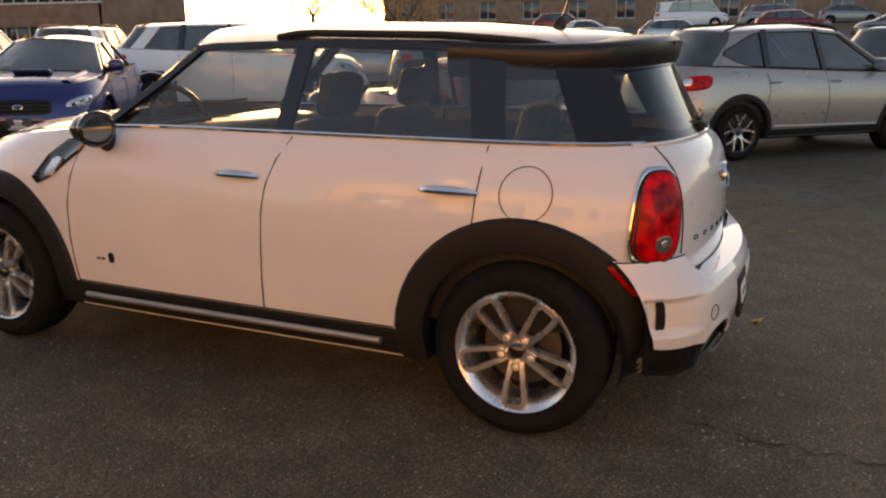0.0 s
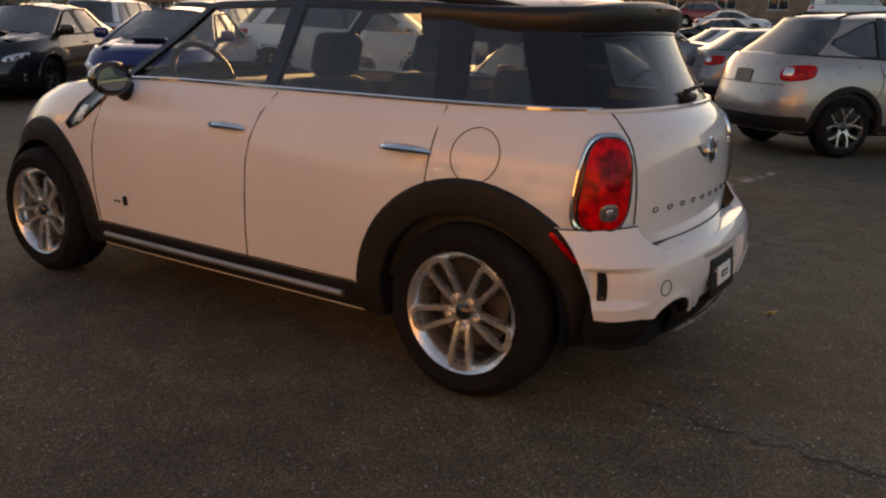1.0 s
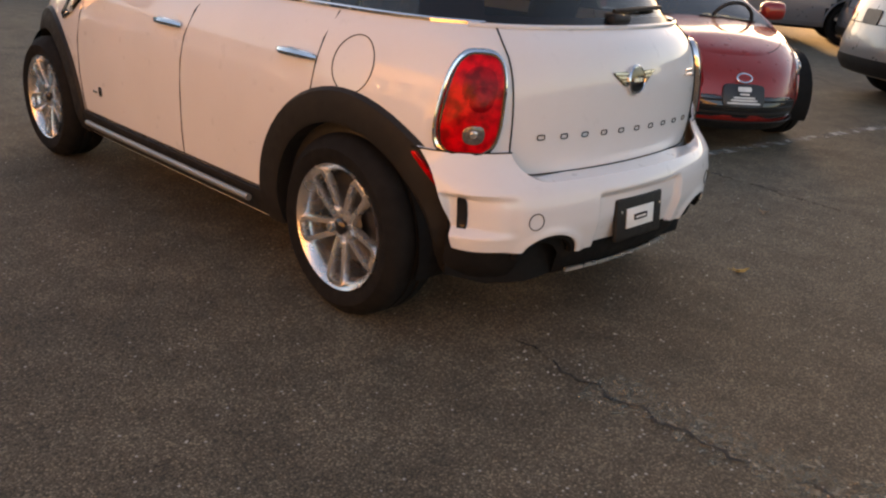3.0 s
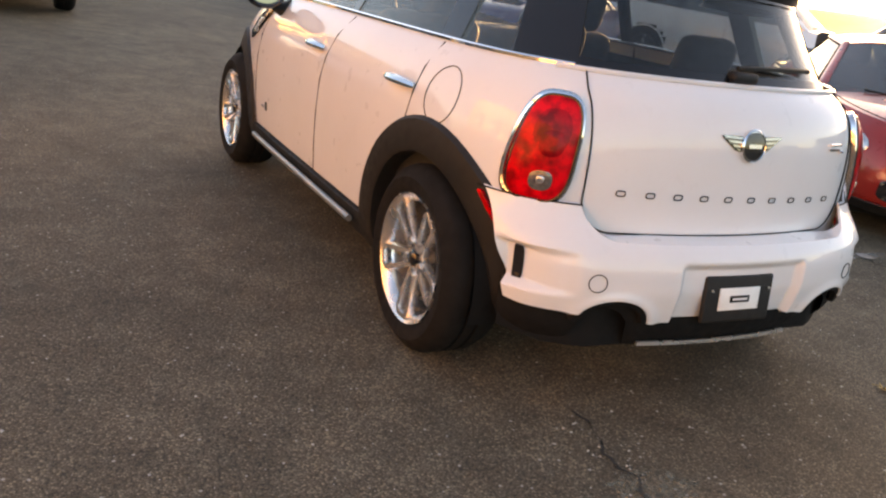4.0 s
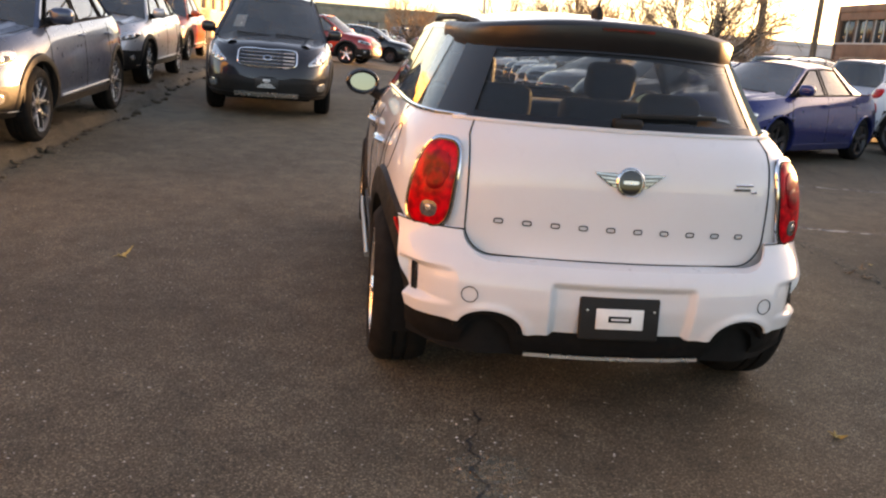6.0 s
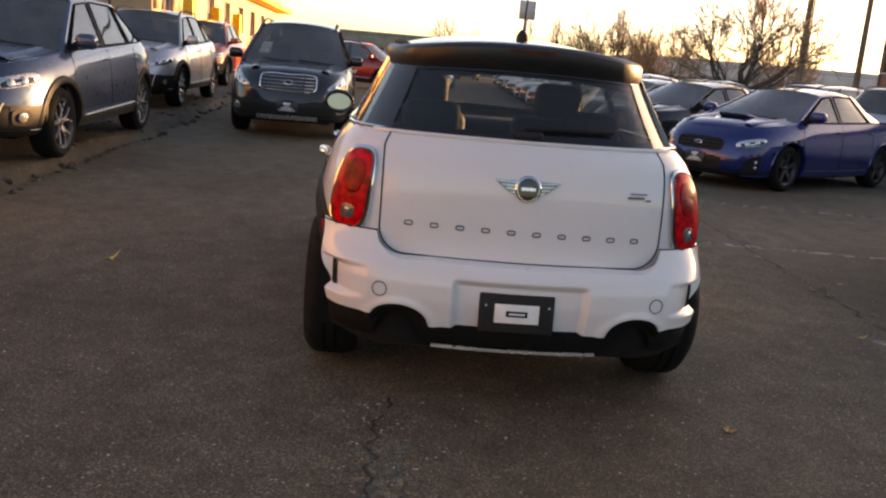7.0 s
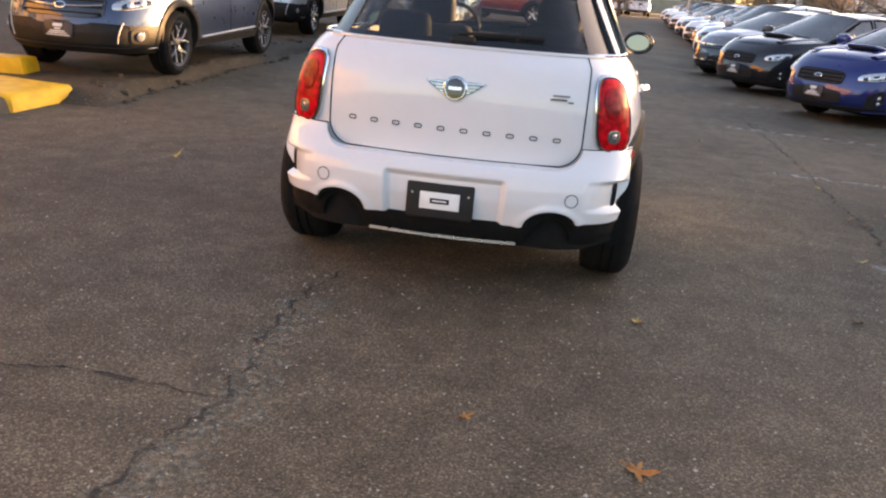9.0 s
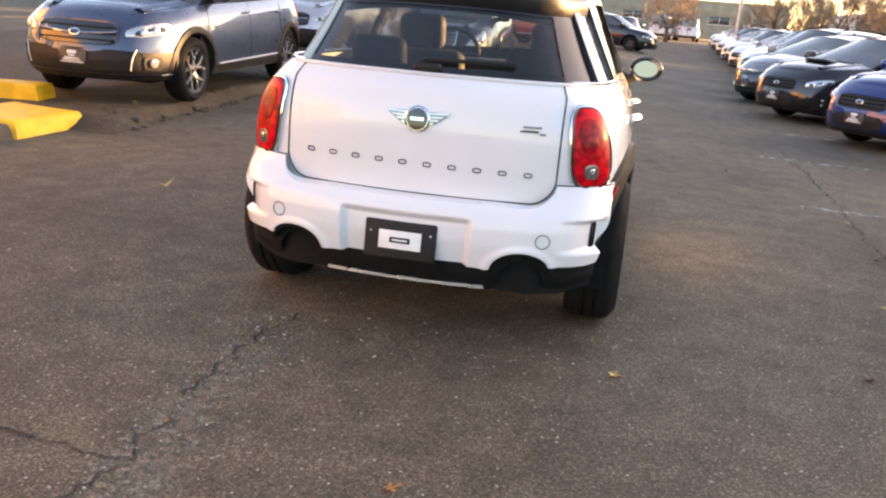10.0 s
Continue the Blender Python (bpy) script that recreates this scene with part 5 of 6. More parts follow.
# sides
for s in (-1, 1):
    S = lambda x, z, o=0.0012: low.side(x, z, s, o)
    add_seam(hatch, [S(x, z) for x, z in ((-2.00, 1.02), (-2.05, 0.93), (-2.085, 0.82), (-2.105, 0.7), (-2.11, 0.55), (-2.10, 0.42), (-2.09, 0.34))], 0.0027, "door_gap")
    add_seam(hatch, [S(x, z) for x, z in ((-0.965, 1.035), (-1.01, 0.95), (-1.045, 0.85), (-1.06, 0.75), (-1.068, 0.6), (-1.075, 0.45), (-1.077, 0.345))], 0.0027, "door_gap")
    add_seam(hatch, [S(x, z) for x, z in ((-0.149, 1.04), (-0.155, 0.95), (-0.163, 0.87), (-0.170, 0.77))], 0.0027, "door_gap")
    add_seam(hatch, [S(x, z) for x, z in [(-2.09 + 1.6 * k, 0.348) for k in lin(0, 1, 14)]], 0.003, "door_gap")
    for x0, x1 in ((-1.285, -1.075), (-0.375, -0.158)):
        add_handle(hatch, low, x0, x1, 0.882, s, M_CHROME, 1.3)
        part("handle_recess", Geo().blob(lambda p, q, o: S((x0 + x1) / 2 + 0.03 + p, 0.895 + q, o), oval(0.062, 0.032, 24, 2.4), [(1, 0.0015), (0.8, 0.001), (0.4, 0.0005)]), M_WHITE, hatch)
    part("sill_bar", Geo().tube([low.side(x, 0.302, s, 0.018) + Vector((0, s * 0.02, 0)) for x in lin(-2.02, -0.53, 24)], 0.014, 10), plain("brushed_sill_metal", (0.36, 0.35, 0.33), 0.38, 0.7, vary=0.08, scale=5), hatch, "brushed metal sill bar")
    add_round_mirror(hatch, low, -1.87, s, 1.045, M_GLOSSBLACK)
    for k, (x, z) in enumerate(((-1.945, 0.468), (-1.918, 0.468), (-1.872, 0.476))):
        part("script_bar", Geo().blob(lambda p, q, o: S(x + p, z + q, o), oval(0.011 if k < 2 else 0.016, 0.007 if k < 2 else 0.024, 12, 3), [(1, 0.0), (1, 0.005)]), M_CHROME if k < 2 else M_LETTER, hatch)
    tri = [(-1.99, 1.005), (-2.04, 0.93), (-2.20, 0.815), (-2.29, 0.775), (-2.33, 0.80), (-2.24, 0.90), (-2.12, 0.98)]
    cx, cz = -2.15, 0.89
    part("side_scuttle", Geo().blob(lambda p, q, o: S(cx + p, cz + q, o), [(x - cx, z - cz) for x, z in tri], [(1, 0.0), (1, 0.012), (0.9, 0.016), (0.7, 0.008)]), M_GLOSSBLACK, hatch)
    part("scuttle_inlay", Geo().blob(lambda p, q, o: S(-2.185 + p + q * 0.75, 0.855 + q, o), oval(0.028, 0.042, 16, 4), [(1, 0.006), (1, 0.017), (0.8, 0.018)]), M_ALLOY, hatch)
    part("side_marker", Geo().blob(lambda p, q, o: S(0.345 + p - q * 0.75, 0.610 + q, o), oval(0.010, 0.052, 20, 5), [(1, 0.012), (1, 0.025), (0.8, 0.027)]), M_RED, hatch)
part("fuel_flap", Geo().tube([low.side(0.015 + 0.093 * math.cos(t), 0.888 + 0.093 * math.sin(t), -1, 0.001) for t in lin(0, 2 * math.pi, 41)], 0.0018, 5), M_SEAM, hatch)
ant = part("aerial", Geo().tube([(-0.13, 0.02, 1.44), (-0.122, 0.02, 1.475), (-0.114, 0.02, 1.497)], [0.03, 0.026, 0.012], 12), M_PLASTIC, hatch)
part("mast", Geo().tube([(-0.116, 0.02, 1.492), (-0.02, 0.02, 1.76)], [0.0045, 0.0025], 6), M_PLASTIC, ant)

# ---- the other cars ----
P_STEEL = paint("steel_blue_paint", (0.042, 0.070, 0.125), 0.5)
P_SILVER = paint("silver_paint", (0.50, 0.51, 0.53), 0.6, 0.1)
P_BEIGE = paint("pale_silver_paint", (0.34, 0.335, 0.325), 0.5)
P_ORANGE = paint("red_orange_paint", (0.50, 0.07, 0.03))
P_DARK = paint("dark_graphite_paint", (0.014, 0.014, 0.018), 0.0)
P_BLUE = paint("deep_blue_paint", (0.008, 0.024, 0.13), 0.3)
P_BLACK = paint("black_paint", (0.012, 0.012, 0.014))
P_RED = paint("deep_red_paint", (0.32, 0.022, 0.018), 0.2)
P_SNOW = paint("snow_white_paint", (0.76, 0.76, 0.77))
P_GREY = paint("grey_paint", (0.2, 0.2, 0.21), 0.4)

generic("crossover", "steel-blue crossover with black cladding on the raised edge", "xover", P_STEEL, stand(-6.02, -4.58, 0.6, 0.12), "cars along the raised edge", "star")
generic("crossover", "silver crossover with black cladding on the raised edge", "xover", P_SILVER, stand(-12.3, -5.02, 1.0, 0.12), "cars along the raised edge", "star")
generic("crossover", "red-orange crossover on the raised edge", "xover", P_ORANGE, stand(-19.6, -5.7, 1.2, 0.12), "cars along the raised edge", "star")
generic("station_wagon", "dark graphite wagon with chrome grille and dealer plate", "wagon", P_DARK, stand(-10.85, -2.17, 2.5))
generic("sedan", "deep blue sport sedan with a bonnet scoop", "sedan", P_BLUE, stand(-9.2, 5.6, -55.5), "sport sedans in a row")
generic("sedan", "black sport sedan with a bonnet scoop", "sedan", P_BLACK, stand(-12.3, 5.15, -58), "sport sedans in a row")
generic("suv", "white sport utility vehicle seen from behind", "suv", P_SNOW, stand(-9.35, 10.0, 29))
generic("hatchback", "deep red low roadster with a dealer plate", "roadster", P_RED, stand(-2.08, 4.40, -38))
generic("crossover", "pale silver crossover with roof rails", "xover", P_BEIGE, stand(0.356, 8.63, 47.0), wheels="star")

# rows that stand behind and beyond
first = generic("hatchback", "grey hatchback in a long row", "low", P_GREY, stand(-15.3, 5.0, -58), "cars in the long row", simple=True)
second = generic("crossover", "silver crossover in a long row", "xover", P_SILVER, stand(-18.2, 5.45, -58), "cars in the long row", simple=True)
third = generic("sedan", "snow-white sedan in a long row", "sedan", P_SNOW, stand(-21.1, 5.85, -58), "cars in the long row", simple=True)
for i, src in enumerate((second, first, third, second, third, first, third, second, first, third, second, third)):
    copy_thing(src, stand(-24.0 - 2.9 * i, 6.2 + 0.17 * i, -58 + (i % 3)))
dark_wagon = generic("station_wagon", "silver wagon with black roof rails in the second row", "wagon", P_SILVER, stand(-14.2, 10.9, 120), "cars in the second row", simple=True)
dark_suv = generic("suv", "dark grey sport utility vehicle in the second row", "suv", P_GREY, stand(-13.6, 14.4, 28), "cars in the second row", simple=True)
for src, x, y, h in ((dark_wagon, -18.2, 11.0, 121), (third, -22.4, 11.0, 122), (dark_wagon, -26.8, 11.2, 121), (second, -31, 11.3, 122), (dark_suv, -5.4, 13.6, 30), (first, -1.8, 14.2, 32), (dark_wagon, 2.6, 15.0, 60),
                     (third, 5.6, 13.6, 58), (second, -9.6, 17.0, 30), (third, -4.0, 18.5, 32), (first, 6.5, 18.5, 58), (dark_suv, 10.0, 15.5, 56), (second, 13.5, 17.0, 55)):
    copy_thing(src, stand(x, y, h))
red_far = generic("crossover", "deep red crossover standing across the far aisle", "xover", P_RED, stand(-27.5, -2.0, 70), "cars in the far aisle", simple=True)
black_far = generic("sedan", "black sedan at the far end of the aisle", "sedan", P_BLACK, stand(-45.0, 0.6, 175), "cars in the far aisle", simple=True)
copy_thing(black_far, stand(-36.0, -0.2, 75))
for src, x, y, h in ((second, -48, -3.0, 70), (first, -54, -2.6, 85)):
    copy_thing(src, stand(x, y, h))
van = generic("van", "white panel van at the far end", "van", P_SNOW, stand(-75.5, 3.5, 178), "vans at the far end", simple=True)
copy_thing(van, stand(-75.8, 5.75, 181))
# cars up on the bank
for src, x, y, h in ((second, -6.9, 46, 10), (black_far, -11.5, 42, 185), (red_far, -1.2, 52, 5), (third, -13, 50, 12), (first, 4.2, 50, 185), (van, -8.5, 62, 8), (dark_suv, -2.5, 58, 8), (third, 8.5, 56, 190), (second, 12, 50, 5), (red_far, -17, 58, 10), (first, 2, 66, 10), (third, -22, 50, 12)):
    copy_thing(src, stand(x, y, h))

# ---- kerbs, lines, cracks ----


def kerb_slab(name, label, plan, z0, h, mat, group="", batter=0.07):
    """A concrete kerb block over a plan outline: battered faces, a rounded nose and a rough top."""
    c = sum((Vector((x, y, 0)) for x, y in plan), Vector()) / len(plan)
    fine = []
    for (xa, ya), (xb, yb) in zip(plan, plan[1:] + plan[:1]):
        n = max(2, int(math.hypot(xb - xa, yb - ya) / 0.07))
        fine += [Vector((xa + (xb - xa) * i / n, ya + (yb - ya) * i / n, 0)) for i in range(n)]
    levels = ((0.0, 0.0), (0.35 * batter, 0.55), (0.7 * batter, 0.88), (batter, 0.97), (batter + 0.03, 1.0), (batter + 0.12, 1.0))
    verts, n = [], len(fine)
    for inset, k in levels:
        for p in fine:
            d = p - c
            q = p - d.normalized() * min(inset, d.length * 0.8)
            r = 0.010 * noise.noise((q.x * 7, q.y * 7, k * 2)) + 0.006 * noise.noise((q.x * 21, q.y * 21, k * 5))
            verts.append((q.x + r, q.y + r, z0 + h * k + r * 0.7 * (k > 0)))
    faces = [(i * n + k, i * n + (k + 1) % n, (i + 1) * n + (k + 1) % n, (i + 1) * n + k) for i in range(len(levels) - 1) for k in range(n)]
    faces.append(tuple((len(levels) - 1) * n + k for k in range(n)))
    return solid(name, Geo().add(verts, faces), mat, label, "kerb", "", group, 50)


kerb_slab("kerb_stone", "yellow painted kerb at the end of the raised edge", [(-3.27, -4.08), (-2.31, -4.06), (-1.98, -4.62), (-1.98, -5.05), (-3.42, -4.92)], -0.02, 0.17, M_YELLOW, "yellow kerbs")
kerb_slab("kerb_stone", "dark worn unpainted kerb beside the yellow kerb", [(-2.29, -4.07), (-1.75, -4.14), (-0.6, -4.55), (2.6, -5.85), (2.5, -6.3), (-1.96, -5.06), (-1.96, -4.62)], -0.02, 0.16, M_KERB)
kerb_slab("wheel_stop", "yellow painted wheel stop under a car's nose", [(-4.02, -4.93), (-3.70, -4.90), (-3.28, -6.9), (-3.60, -6.95)], 0.10, 0.18, M_YELLOW, "yellow kerbs", 0.04)


def ribbon(name, label, pts, w, z, mat, jit=0.0, kind="structure"):
    g = Geo()
    rnd = random.Random(len(pts) * 7 + int(abs(pts[0][0]) * 100))
    fine = []
    for (xa, ya), (xb, yb) in zip(pts, pts[1:]):
        n = max(2, int(math.hypot(xb - xa, yb - ya) / (0.025 if jit else 0.3)))
        fine += [(xa + (xb - xa) * i / n, ya + (yb - ya) * i / n) for i in range(n)]
    fine.append(pts[-1])
    off = 0.0
    L, Rr = [], []
    for i, (x, y) in enumerate(fine):
        a, b = fine[max(0, i - 1)], fine[min(len(fine) - 1, i + 1)]
        d = Vector((b[0] - a[0], b[1] - a[1], 0)).normalized()
        n = Vector((-d.y, d.x, 0))
        off = off * 0.72 + rnd.uniform(-jit, jit)
        hw = w / 2 * (rnd.uniform(0.35, 1.3) if jit else 1)
        if i in (0, len(fine) - 1) and jit:
            hw *= 0.1
        c = Vector((x, y, z + ground_z(x, y))) + n * off
        L.append(c + n * hw)
        Rr.append(c - n * hw)
    m = len(fine)
    g.add(L + Rr, [(i, i + 1, m + i + 1, m + i) for i in range(m - 1)])
    return solid(name, g, mat, label, "ground mark", kind)


M_LINE = worn("worn_line_paint", (0.42, 0.40, 0.37), 9.0, 0.40, 0.60, 0.02, 0.7)
for i in range(-1, 5):
    x = -0.66 - 2.75 * i
    ribbon("parking_line", "faded white parking line on asphalt", [(x, 2.25 + 0.06 * i), (x + 0.38, 5.6)], 0.10, 0.004, M_LINE)
ribbon("crack", "dark crack across the asphalt", [(-6.8, 2.70), (-4.4, 2.68), (-2.4, 2.56), (-1.5, 2.52), (0.6, 2.35)], 0.022, 0.004, M_CRACK, 0.02)
ribbon("crack", "dark crack across the asphalt", [(2.1, -3.4), (1.95, -2.2), (1.85, -1.27), (1.81, -0.89), (1.86, -0.47)], 0.014, 0.004, M_CRACK, 0.010)
ribbon("crack", "dark jagged crack across the asphalt", [(3.6, -0.62), (2.4, -0.56), (1.86, -0.47), (1.5, -0.50), (1.17, -0.53), (0.85, -0.52), (0.55, -0.47)], 0.016, 0.0045, M_CRACK, 0.02)
ribbon("scuff", "pale scuffed band of asphalt along a crack", [(3.4, -0.58), (2.4, -0.50), (1.9, -0.42), (1.4, -0.46), (0.9, -0.48)], 0.24, 0.0035, M_PATCH, 0.02)
ribbon("scuff", "pale scuffed band of asphalt along a crack", [(-6.6, 2.75), (-4.4, 2.74), (-2.4, 2.62), (-1.2, 2.55)], 0.14, 0.0035, M_PATCH, 0.02)


# ---- leaves and chips on the ground ----
def leaf(name, label, x, y, size, mat, turn, lobes=7, z=0.0, curl=0.25):
    """A dry lobed leaf with a stalk, curled up at its rim."""
    g = Geo()
    n = lobes * 4
    rim = []
    for k in range(n):
        a = 2 * math.pi * k / n
        r = size * (0.62 + 0.38 * math.cos(lobes * a)) * (1.0 + 0.35 * math.cos(a))
        rim.append((r * math.cos(a), r * math.sin(a) * 0.8, 0.006 + curl * size * (r / size) ** 2 * (0.5 + 0.5 * math.sin(3 * a + turn))))
    g.add([(0, 0, 0.006)] + rim, [(0, 1 + k, 1 + (k + 1) % n) for k in range(n)])
    g.add([(p[0], p[1], p[2] - 0.0015) for p in [(0, 0, 0.006)] + rim], [(0, 1 + (k + 1) % n, 1 + k) for k in range(n)])
    g.tube([(0, 0, 0.006), (-size * 0.7, 0, 0.008), (-size * 1.1, size * 0.08, 0.004)], size * 0.03, 5)
    ob = solid(name, g, mat, label, "leaf", group="fallen leaves")
    ob.matrix_world = pose(x, y, z + 0.001, 0, 0, turn * 57)
    return ob


leaf("leaf", "orange-brown oak leaf lying on asphalt", 1.92, 0.79, 0.058, M_LEAF_O, 0.9, 7, curl=0.4)
leaf("leaf", "small reddish leaf lying on asphalt", 1.75, 0.27, 0.028, M_LEAF_O, 2.2, 5)
leaf("leaf", "pale yellow curled leaf on asphalt", 0.70, 0.87, 0.038, M_LEAF_Y, 0.3, 5, curl=0.6)
leaf("leaf", "yellow leaf on asphalt beside the car", -1.37, -2.19, 0.045, M_LEAF_Y, 1.9, 5, curl=0.8)
for k, (x, y) in enumerate(((-2.08, 2.8), (-1.81, 2.46), (-1.95, 2.65), (-2.9, 2.55), (0.34, 1.88), (-1.7, 2.52), (-0.72, 2.21), (0.55, 4.3), (-4.82, 1.89), (-5.9, -2.0), (-4.87, -3.8), (-4.6, -3.75), (0.8, 3.2), (2.2, 2.6))):
    leaf("leaf", "dry brown leaf lying on asphalt", x, y, 0.026 + 0.010 * (k % 3), M_LEAF_B if k % 3 else M_LEAF_Y, k * 1.3, 5, curl=0.5)

rnd = random.Random(4)
g = Geo()
for k in range(3200):
    x, y = (rnd.uniform(-7, 4.2), rnd.uniform(-3.6, 3.5)) if k % 3 else (rnd.uniform(0.2, 4.0), rnd.uniform(-3.2, 2.0))
    if k % 9 == 0:
        x = rnd.uniform(0.6, 3.2)
        y = -0.5 + rnd.gauss(0, 0.07)
    r = rnd.choice((0.0015, 0.002, 0.0025, 0.003, 0.004, 0.006)) * (1.4 if k % 60 == 0 else 1.0)
    a = rnd.uniform(0, 6.28)
    v = [(x + r * math.cos(a + t) * rnd.uniform(0.7, 1.2), y + r * math.sin(a + t) * rnd.uniform(0.7, 1.2), 0.001) for t in (0, 1.6, 3.1, 4.7)] + [(x, y, r * 0.9)]
    g.add(v, [(0, 1, 4), (1, 2, 4), (2, 3, 4), (3, 0, 4)])
solid("gravel", g, plain("pale_grit", (0.38, 0.36, 0.32), 0.8, vary=0.5, scale=40), "pale grit strewn over asphalt", "gravel", "stuff")
g = Geo()
for k in range(420):
    x = rnd.uniform(-26, -3.3)
    d = rnd.random() ** 2 * 0.9
    y = berm_edge(x) - d + 0.06
    r = rnd.choice((0.008, 0.012, 0.015, 0.02, 0.03, 0.05)) * (0.6 if d > 0.5 else 1)
    z = ground_z(x, y) + 0.12 * smooth(d - 0.06, 0.0, 0.2) - r * 0.25
    g.box((x, y, z + r * 0.3), (r * rnd.uniform(1.2, 2.6), r * rnd.uniform(1.0, 2.0), r * rnd.uniform(0.7, 1.2)), r * 0.25, pose(0, 0, 0, rnd.uniform(-25, 25), rnd.uniform(-25, 25), rnd.uniform(0, 180)), 1)
solid("rubble", g, M_BERM, "broken asphalt lumps along the raised edge", "rubble", "stuff", sharp=20)


# ---- buildings ----
def building(name, label, x0, y0, x1, y1, h, mat, side, bays, storeys=1, base=0.0, awning=None, roof_h=0.35, win=(1.7, 1.5), group=""):
    """A box of walls with window bays on one long side ('+y', '-y', '+x' or '-x'), parapet and flat roof."""
    root = thing(name, label, "building", group=group)
    t = 0.3
    cx, cy = (x0 + x1) / 2, (y0 + y1) / 2
    ww = []
    part("roof", Geo().box((cx, cy, base + h + 0.05), (x1 - x0 - 0.5, y1 - y0 - 0.5, 0.1)), M_ROOFING, root)
    part("parapet", Geo().box((cx, cy, base + h + roof_h / 2), (x1 - x0 + 0.12, y1 - y0 + 0.12, roof_h), 0.03), mat, root)
    along_x = side in ("+y", "-y")
    L = (x1 - x0) if along_x else (y1 - y0)
    face = {"+y": y1, "-y": y0, "+x": x1, "-x": x0}[side]
    sgn = -1 if side in ("-y", "-x") else 1

    def place(u, d, z):
        return (x0 + u, face - sgn * d, base + z) if along_x else (face - sgn * d, y0 + u, base + z)

    def slab(u0, u1, z0, z1, d=0.0, th=t, m=mat, nm="wall", par=root):
        c = place((u0 + u1) / 2, d + th / 2, (z0 + z1) / 2)
        s = (u1 - u0, th, z1 - z0) if along_x else (th, u1 - u0, z1 - z0)
        return part(nm, Geo().box(c, s, 0.01), m, par)
    # plain walls on the other sides
    for c, s in (((cx, y0 if side != "-y" else y1, base + h / 2), (x1 - x0, t, h)), ((x0 if side != "-x" else x1, cy, base + h / 2), (t, y1 - y0, h)), ((x1 if side not in ("+x", "-x") else x0 + 0.01 if side == "+x" else x1 - 0.01, cy, base + h / 2), (t, y1 - y0, h))):
        part("wall", Geo().box(c, s), mat, root)
    if not along_x:
        part("wall", Geo().box((cx, y1, base + h / 2), (x1 - x0, t, h)), mat, root)
    sh = h / storeys
    pitch = L / bays
    for fl in range(storeys):
        z0 = fl * sh
        wz = z0 + sh * 0.5 - win[1] / 2 + 0.15
        slab(0, L, z0, wz)
        slab(0, L, wz + win[1], z0 + sh)
        for i in range(bays + 1):
            u0 = 0 if i == 0 else i * pitch - (pitch - win[0]) / 2
            u1 = L if i == bays else i * pitch + (pitch - win[0]) / 2
            slab(u0, u1, wz, wz + win[1])
        for i in range(bays):
            c = (i + 0.5) * pitch
            w = slab(c - win[0] / 2, c + win[0] / 2, wz, wz + win[1], 0.14, 0.03, M_WINDOWDARK, "window")
            for u in (c - win[0] / 2 + 0.03, c, c + win[0] / 2 - 0.03):
                slab(u - 0.03, u + 0.03, wz, wz + win[1], 0.10, 0.05, M_PALE, "window_frame", w)
            slab(c - win[0] / 2 - 0.05, c + win[0] / 2 + 0.05, wz - 0.08, wz, -0.05, 0.15, M_PALE, "sill", w)
    if awning:
        part("awning", Geo().box(place(L / 2, -0.5, h * 0.78), (L * 0.9, 1.0, 0.35) if along_x else (1.0, L * 0.9, 0.35), 0.05), awning, root)
    return root


building("showroom", "tan stucco showroom lit by low sun", -7.5, -24, 16, -11.5, 5.2, M_STUCCO, "+y", 7, 1, win=(2.0, 1.6))
building("showroom", "tan stucco building with yellow canopy and columns", -66, -22, -30, -10.0, 6.0, M_STUCCO, "+y", 9, 1, awning=plain("yellow_canopy", (0.72, 0.42, 0.03), 0.6))
for x in (-31, -36, -41):
    c = thing("column", "yellow painted column in front of a showroom", "column", group="yellow columns")
    part("shaft", Geo().box((x, -8.9, 1.6), (0.4, 0.4, 3.2), 0.04), M_YELLOW, c)
    part("base", Geo().box((x, -8.9, 0.15), (0.6, 0.6, 0.3), 0.04), M_KERB, c)
building("brick_building", "two-storey red-brown brick building with pale windows", -39, 24.0, -27, 29.0, 4.3, M_BRICK, "-y", 8, 2, 0.2, win=(1.5, 1.1))
building("warehouse", "long low pale warehouse", -74, 17, -58, 50, 3.1, M_PALE, "+x", 8, 1, 0.2, win=(2.6, 0.8))
building("shed", "long low grey-green shed at the end of the aisle", -102, -14, -88, 16, 3.4, plain("grey_green_cladding", (0.20, 0.22, 0.18), 0.7, vary=0.2, scale=1.5, bump=0.2, bscale=8), "+x", 7, 1, 0.9, win=(2.2, 0.7))
building("brick_building", "brown brick building beyond the bank", -40, 74, 30, 84, 6.5, M_BRICK, "-y", 16, 2, 2.4)


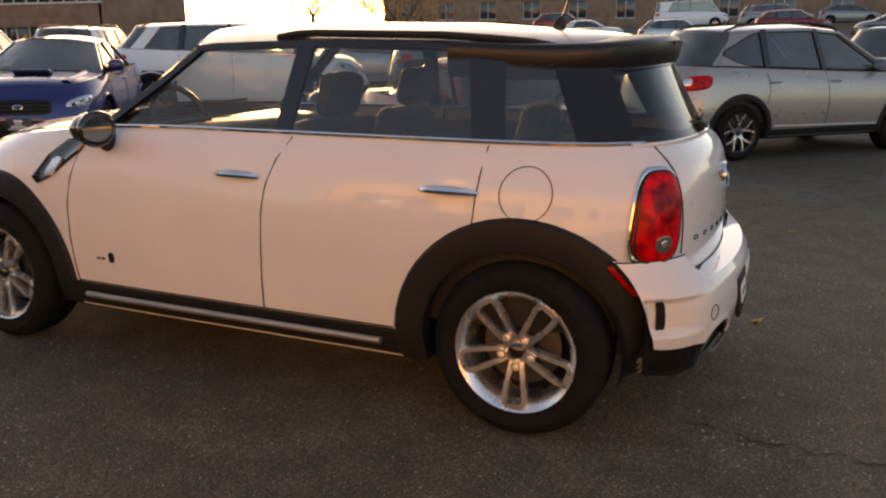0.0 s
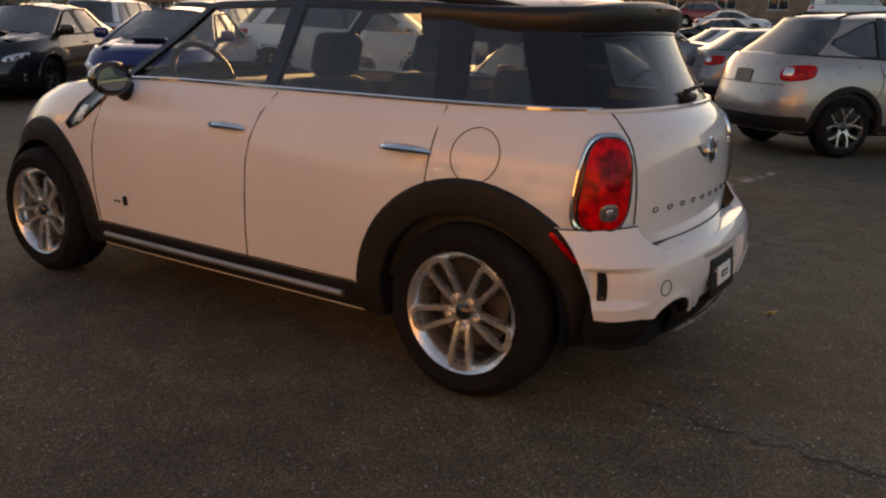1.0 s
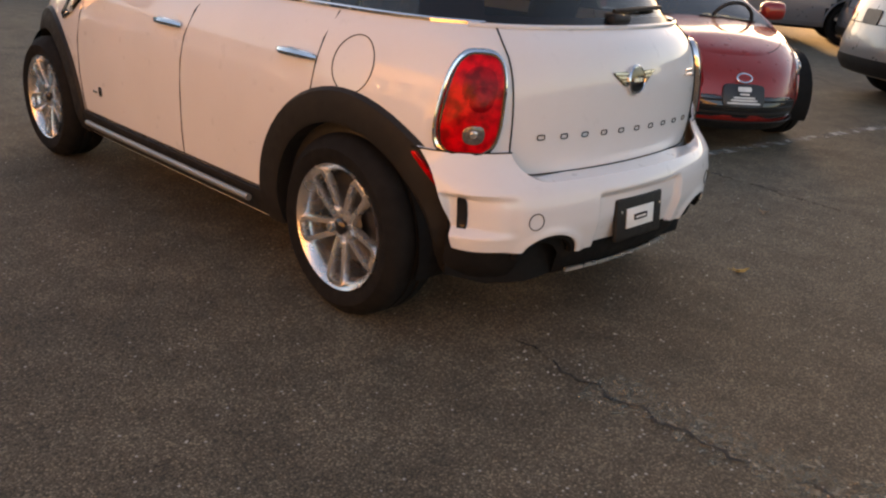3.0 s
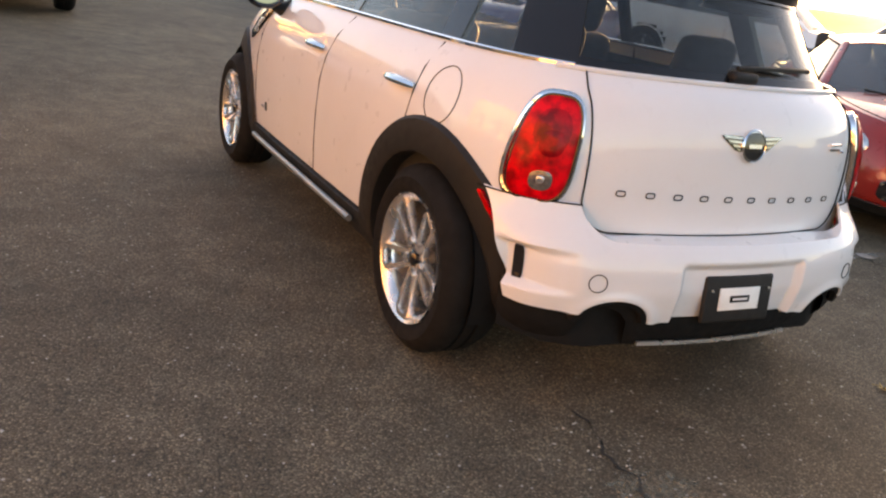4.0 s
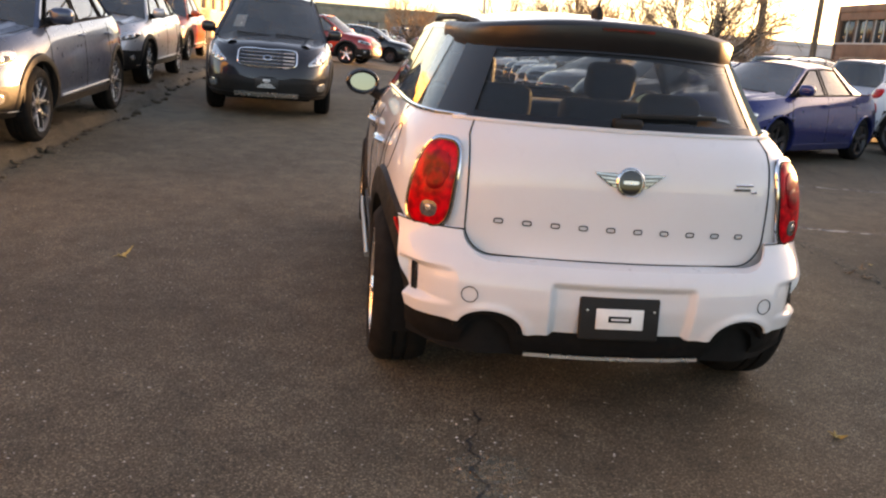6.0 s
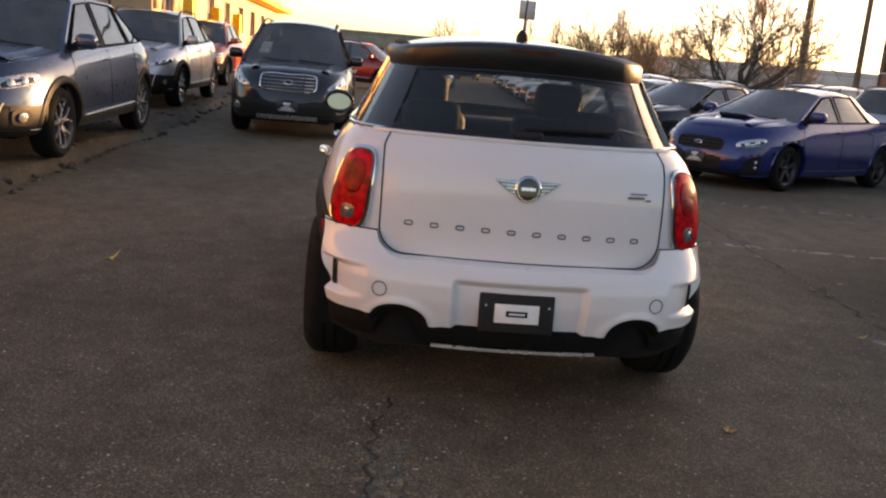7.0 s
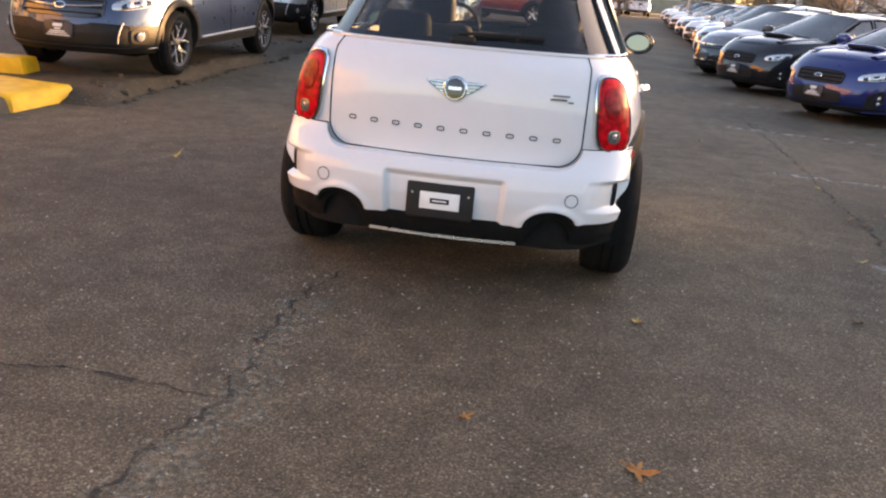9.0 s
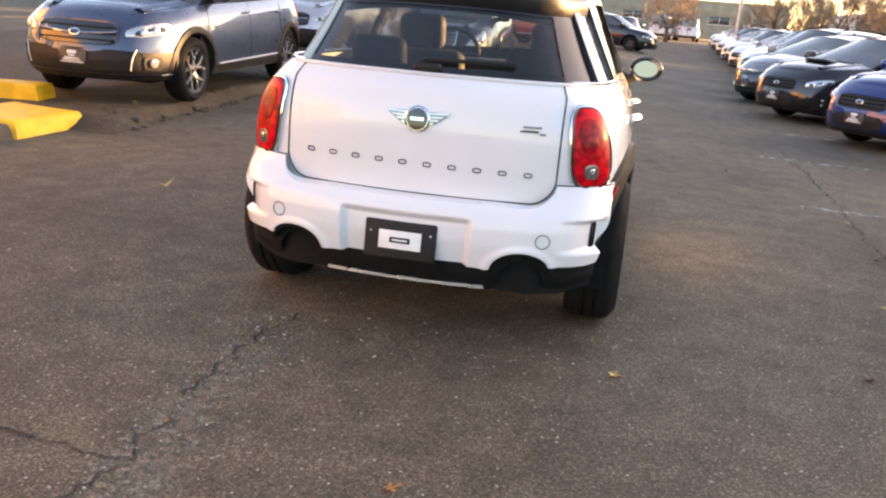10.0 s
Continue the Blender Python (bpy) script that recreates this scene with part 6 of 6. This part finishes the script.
# ---- bare trees ----
def tree(name, label, x, y, h, reach, seed, z=0.0, depth=6, r0=0.22, bole=1.3, fine=0.010):
    """A leafless spreading tree: a short tapered bole, limbs that fork again and again into a dome, and fine twigs."""
    rnd = random.Random(seed)
    root = thing(name, label, "tree", pose(x, y, z), "bare trees")
    trunk, limbs, twigs = Geo(), Geo(), Geo()
    top = h - bole
    total = sum(0.80 ** i for i in range(depth))

    def grow(p, d, length, r, k):
        pts, rs, q = [p], [r], p
        for i in range(3):
            d = (d + Vector((rnd.uniform(-1, 1), rnd.uniform(-1, 1), rnd.uniform(-0.55, 0.75))) * 0.17).normalized()
            q = q + Vector((d.x * reach, d.y * reach, d.z * top)) * (length / 3)
            pts.append(q)
            rs.append(max(fine, r * (1 - 0.11 * (i + 1))))
        (limbs if k < depth - 3 else twigs).tube(pts, rs, 7 if k < 2 else 4 if k < 4 else 3)
        if k >= depth - 1:
            return
        for j in range(3 if k < 4 or rnd.random() < 0.5 else 2):
            away = Vector((rnd.gauss(0, 1), rnd.gauss(0, 1), rnd.gauss(0.12, 0.8))).normalized()
            nd = (d + away * rnd.uniform(0.45, 0.85)).normalized()
            src = 3 if j == 0 else rnd.choice((1, 2, 2, 3))
            grow(pts[src], nd, length * rnd.uniform(0.70, 0.90), max(fine, rs[src] * rnd.uniform(0.52, 0.72)), k + 1)
    trunk.tube([(0, 0, -0.1), (0.01, 0, 0.25), (0.03, 0.02, bole * 0.7), (0.04, 0.02, bole * 1.05)], [r0 * 1.45, r0 * 1.08, r0 * 0.95, r0 * 0.9], 12)
    n = 7
    for j in range(n):
        a = 2 * math.pi * j / n + rnd.uniform(-0.35, 0.35)
        up = rnd.uniform(0.12, 0.65) if j else 1.5
        grow(Vector((0.035, 0.02, bole * rnd.uniform(0.86, 1.03))), Vector((math.cos(a), math.sin(a), up)).normalized(), 1.12 / total, r0 * rnd.uniform(0.38, 0.58), 0)
    part("trunk", trunk, M_BARK, root)
    part("branchwork", limbs, M_BARK, root)
    part("crown", twigs, M_TWIG_HAZY, root)
    return root


tree("tree", "large bare spreading tree behind parked cars", -27.4, 12.2, 6.0, 3.9, 3, ground_z(-27.4, 12.2), 6, 0.24, 1.45, 0.012)
a = tree("tree", "bare rounded tree in the distance", -46.5, 8.6, 5.2, 2.7, 8, ground_z(-46.5, 8.6), 6, 0.15, 1.0, 0.011)
for x, y, s, t in ((-47.5, 11.7, 1.15, 40), (-46, 15.0, 1.1, 120), (-49, 13.4, 1.2, 200), (-50.5, 24.0, 1.1, 280), (-24, 46, 1.5, 70), (18, 68, 1.6, 160), (-46, 70, 1.5, 250), (-62, 3.5, 1.0, 310)):
    b = copy_thing(a, pose(x, y, ground_z(x, y), 0, 0, t))
    b.scale = (s, s, s)


# ---- poles, wires, signs ----
def pole(x, y, h, z=0.0, arm=True, label="timber utility pole with a cross-arm"):
    p = thing("utility_pole", label, "pole", pose(x, y, z), "utility poles")
    part("shaft", Geo().tube([(0, 0, 0), (0, 0, h)], [0.16, 0.11], 10), M_POLE, p)
    if arm:
        part("cross_arm", Geo().box((0, 0, h - 0.7), (0.12, 2.2, 0.12), 0.02), M_POLE, p)
        for y1 in (-0.9, -0.3, 0.3, 0.9):
            part("insulator", Geo().tube([(0, y1, h - 0.64), (0, y1, h - 0.5)], [0.03, 0.05], 8), M_GALV, p)
    return p


pole(-34, 17.4, 10)
pole(-36, 21.2, 10.5)
pole(-60, 30, 10)
pole(9.6, 38, 9, ground_z(9.6, 38))
for k, (z, dy) in enumerate(((9.4, -0.9), (9.4, -0.3), (9.4, 0.9), (8.2, 0.0))):
    pts = []
    for i in range(25):
        t = i / 24
        pts.append((-34 - 26 * t - 0.0, 17.4 + dy + 12.6 * t, z - 4 * 0.5 * t * (1 - t)))
    solid("cable", Geo().tube(pts, 0.02, 4), M_WIRE, "black overhead cable between poles", "cable", group="overhead cables")
    pts = [(-34 - 3 * t, 17.4 + dy - 60 * t, z - 4 * 0.9 * t * (1 - t)) for t in lin(0, 1, 25)]
    solid("cable", Geo().tube(pts, 0.02, 4), M_WIRE, "black overhead cable between poles", "cable", group="overhead cables")
pole(-37, -42.6, 10)
for x, y in ((7.6, 40.0), (10.6, 37.0)):
    s = thing("sign_post", "pale blank sign on a steel post", "sign", pose(x, y, ground_z(x, y)), "sign posts")
    part("post", Geo().tube([(0, 0, 0), (0, 0, 2.4)], 0.035, 8), M_GALV, s)
    part("board", Geo().box((0, -0.03, 2.0), (0.6, 0.03, 0.8), 0.01), M_PALE, s)
g = thing("sign_post", "grey sign box on a tall steel post", "sign", pose(-44, 6.3, 0), "sign posts")
part("post", Geo().tube([(0, 0, 0), (0, 0, 4.4)], 0.08, 8), M_GALV, g)
part("board", Geo().box((0, 0, 4.9), (0.25, 0.9, 1.0), 0.03), M_GALV, g)
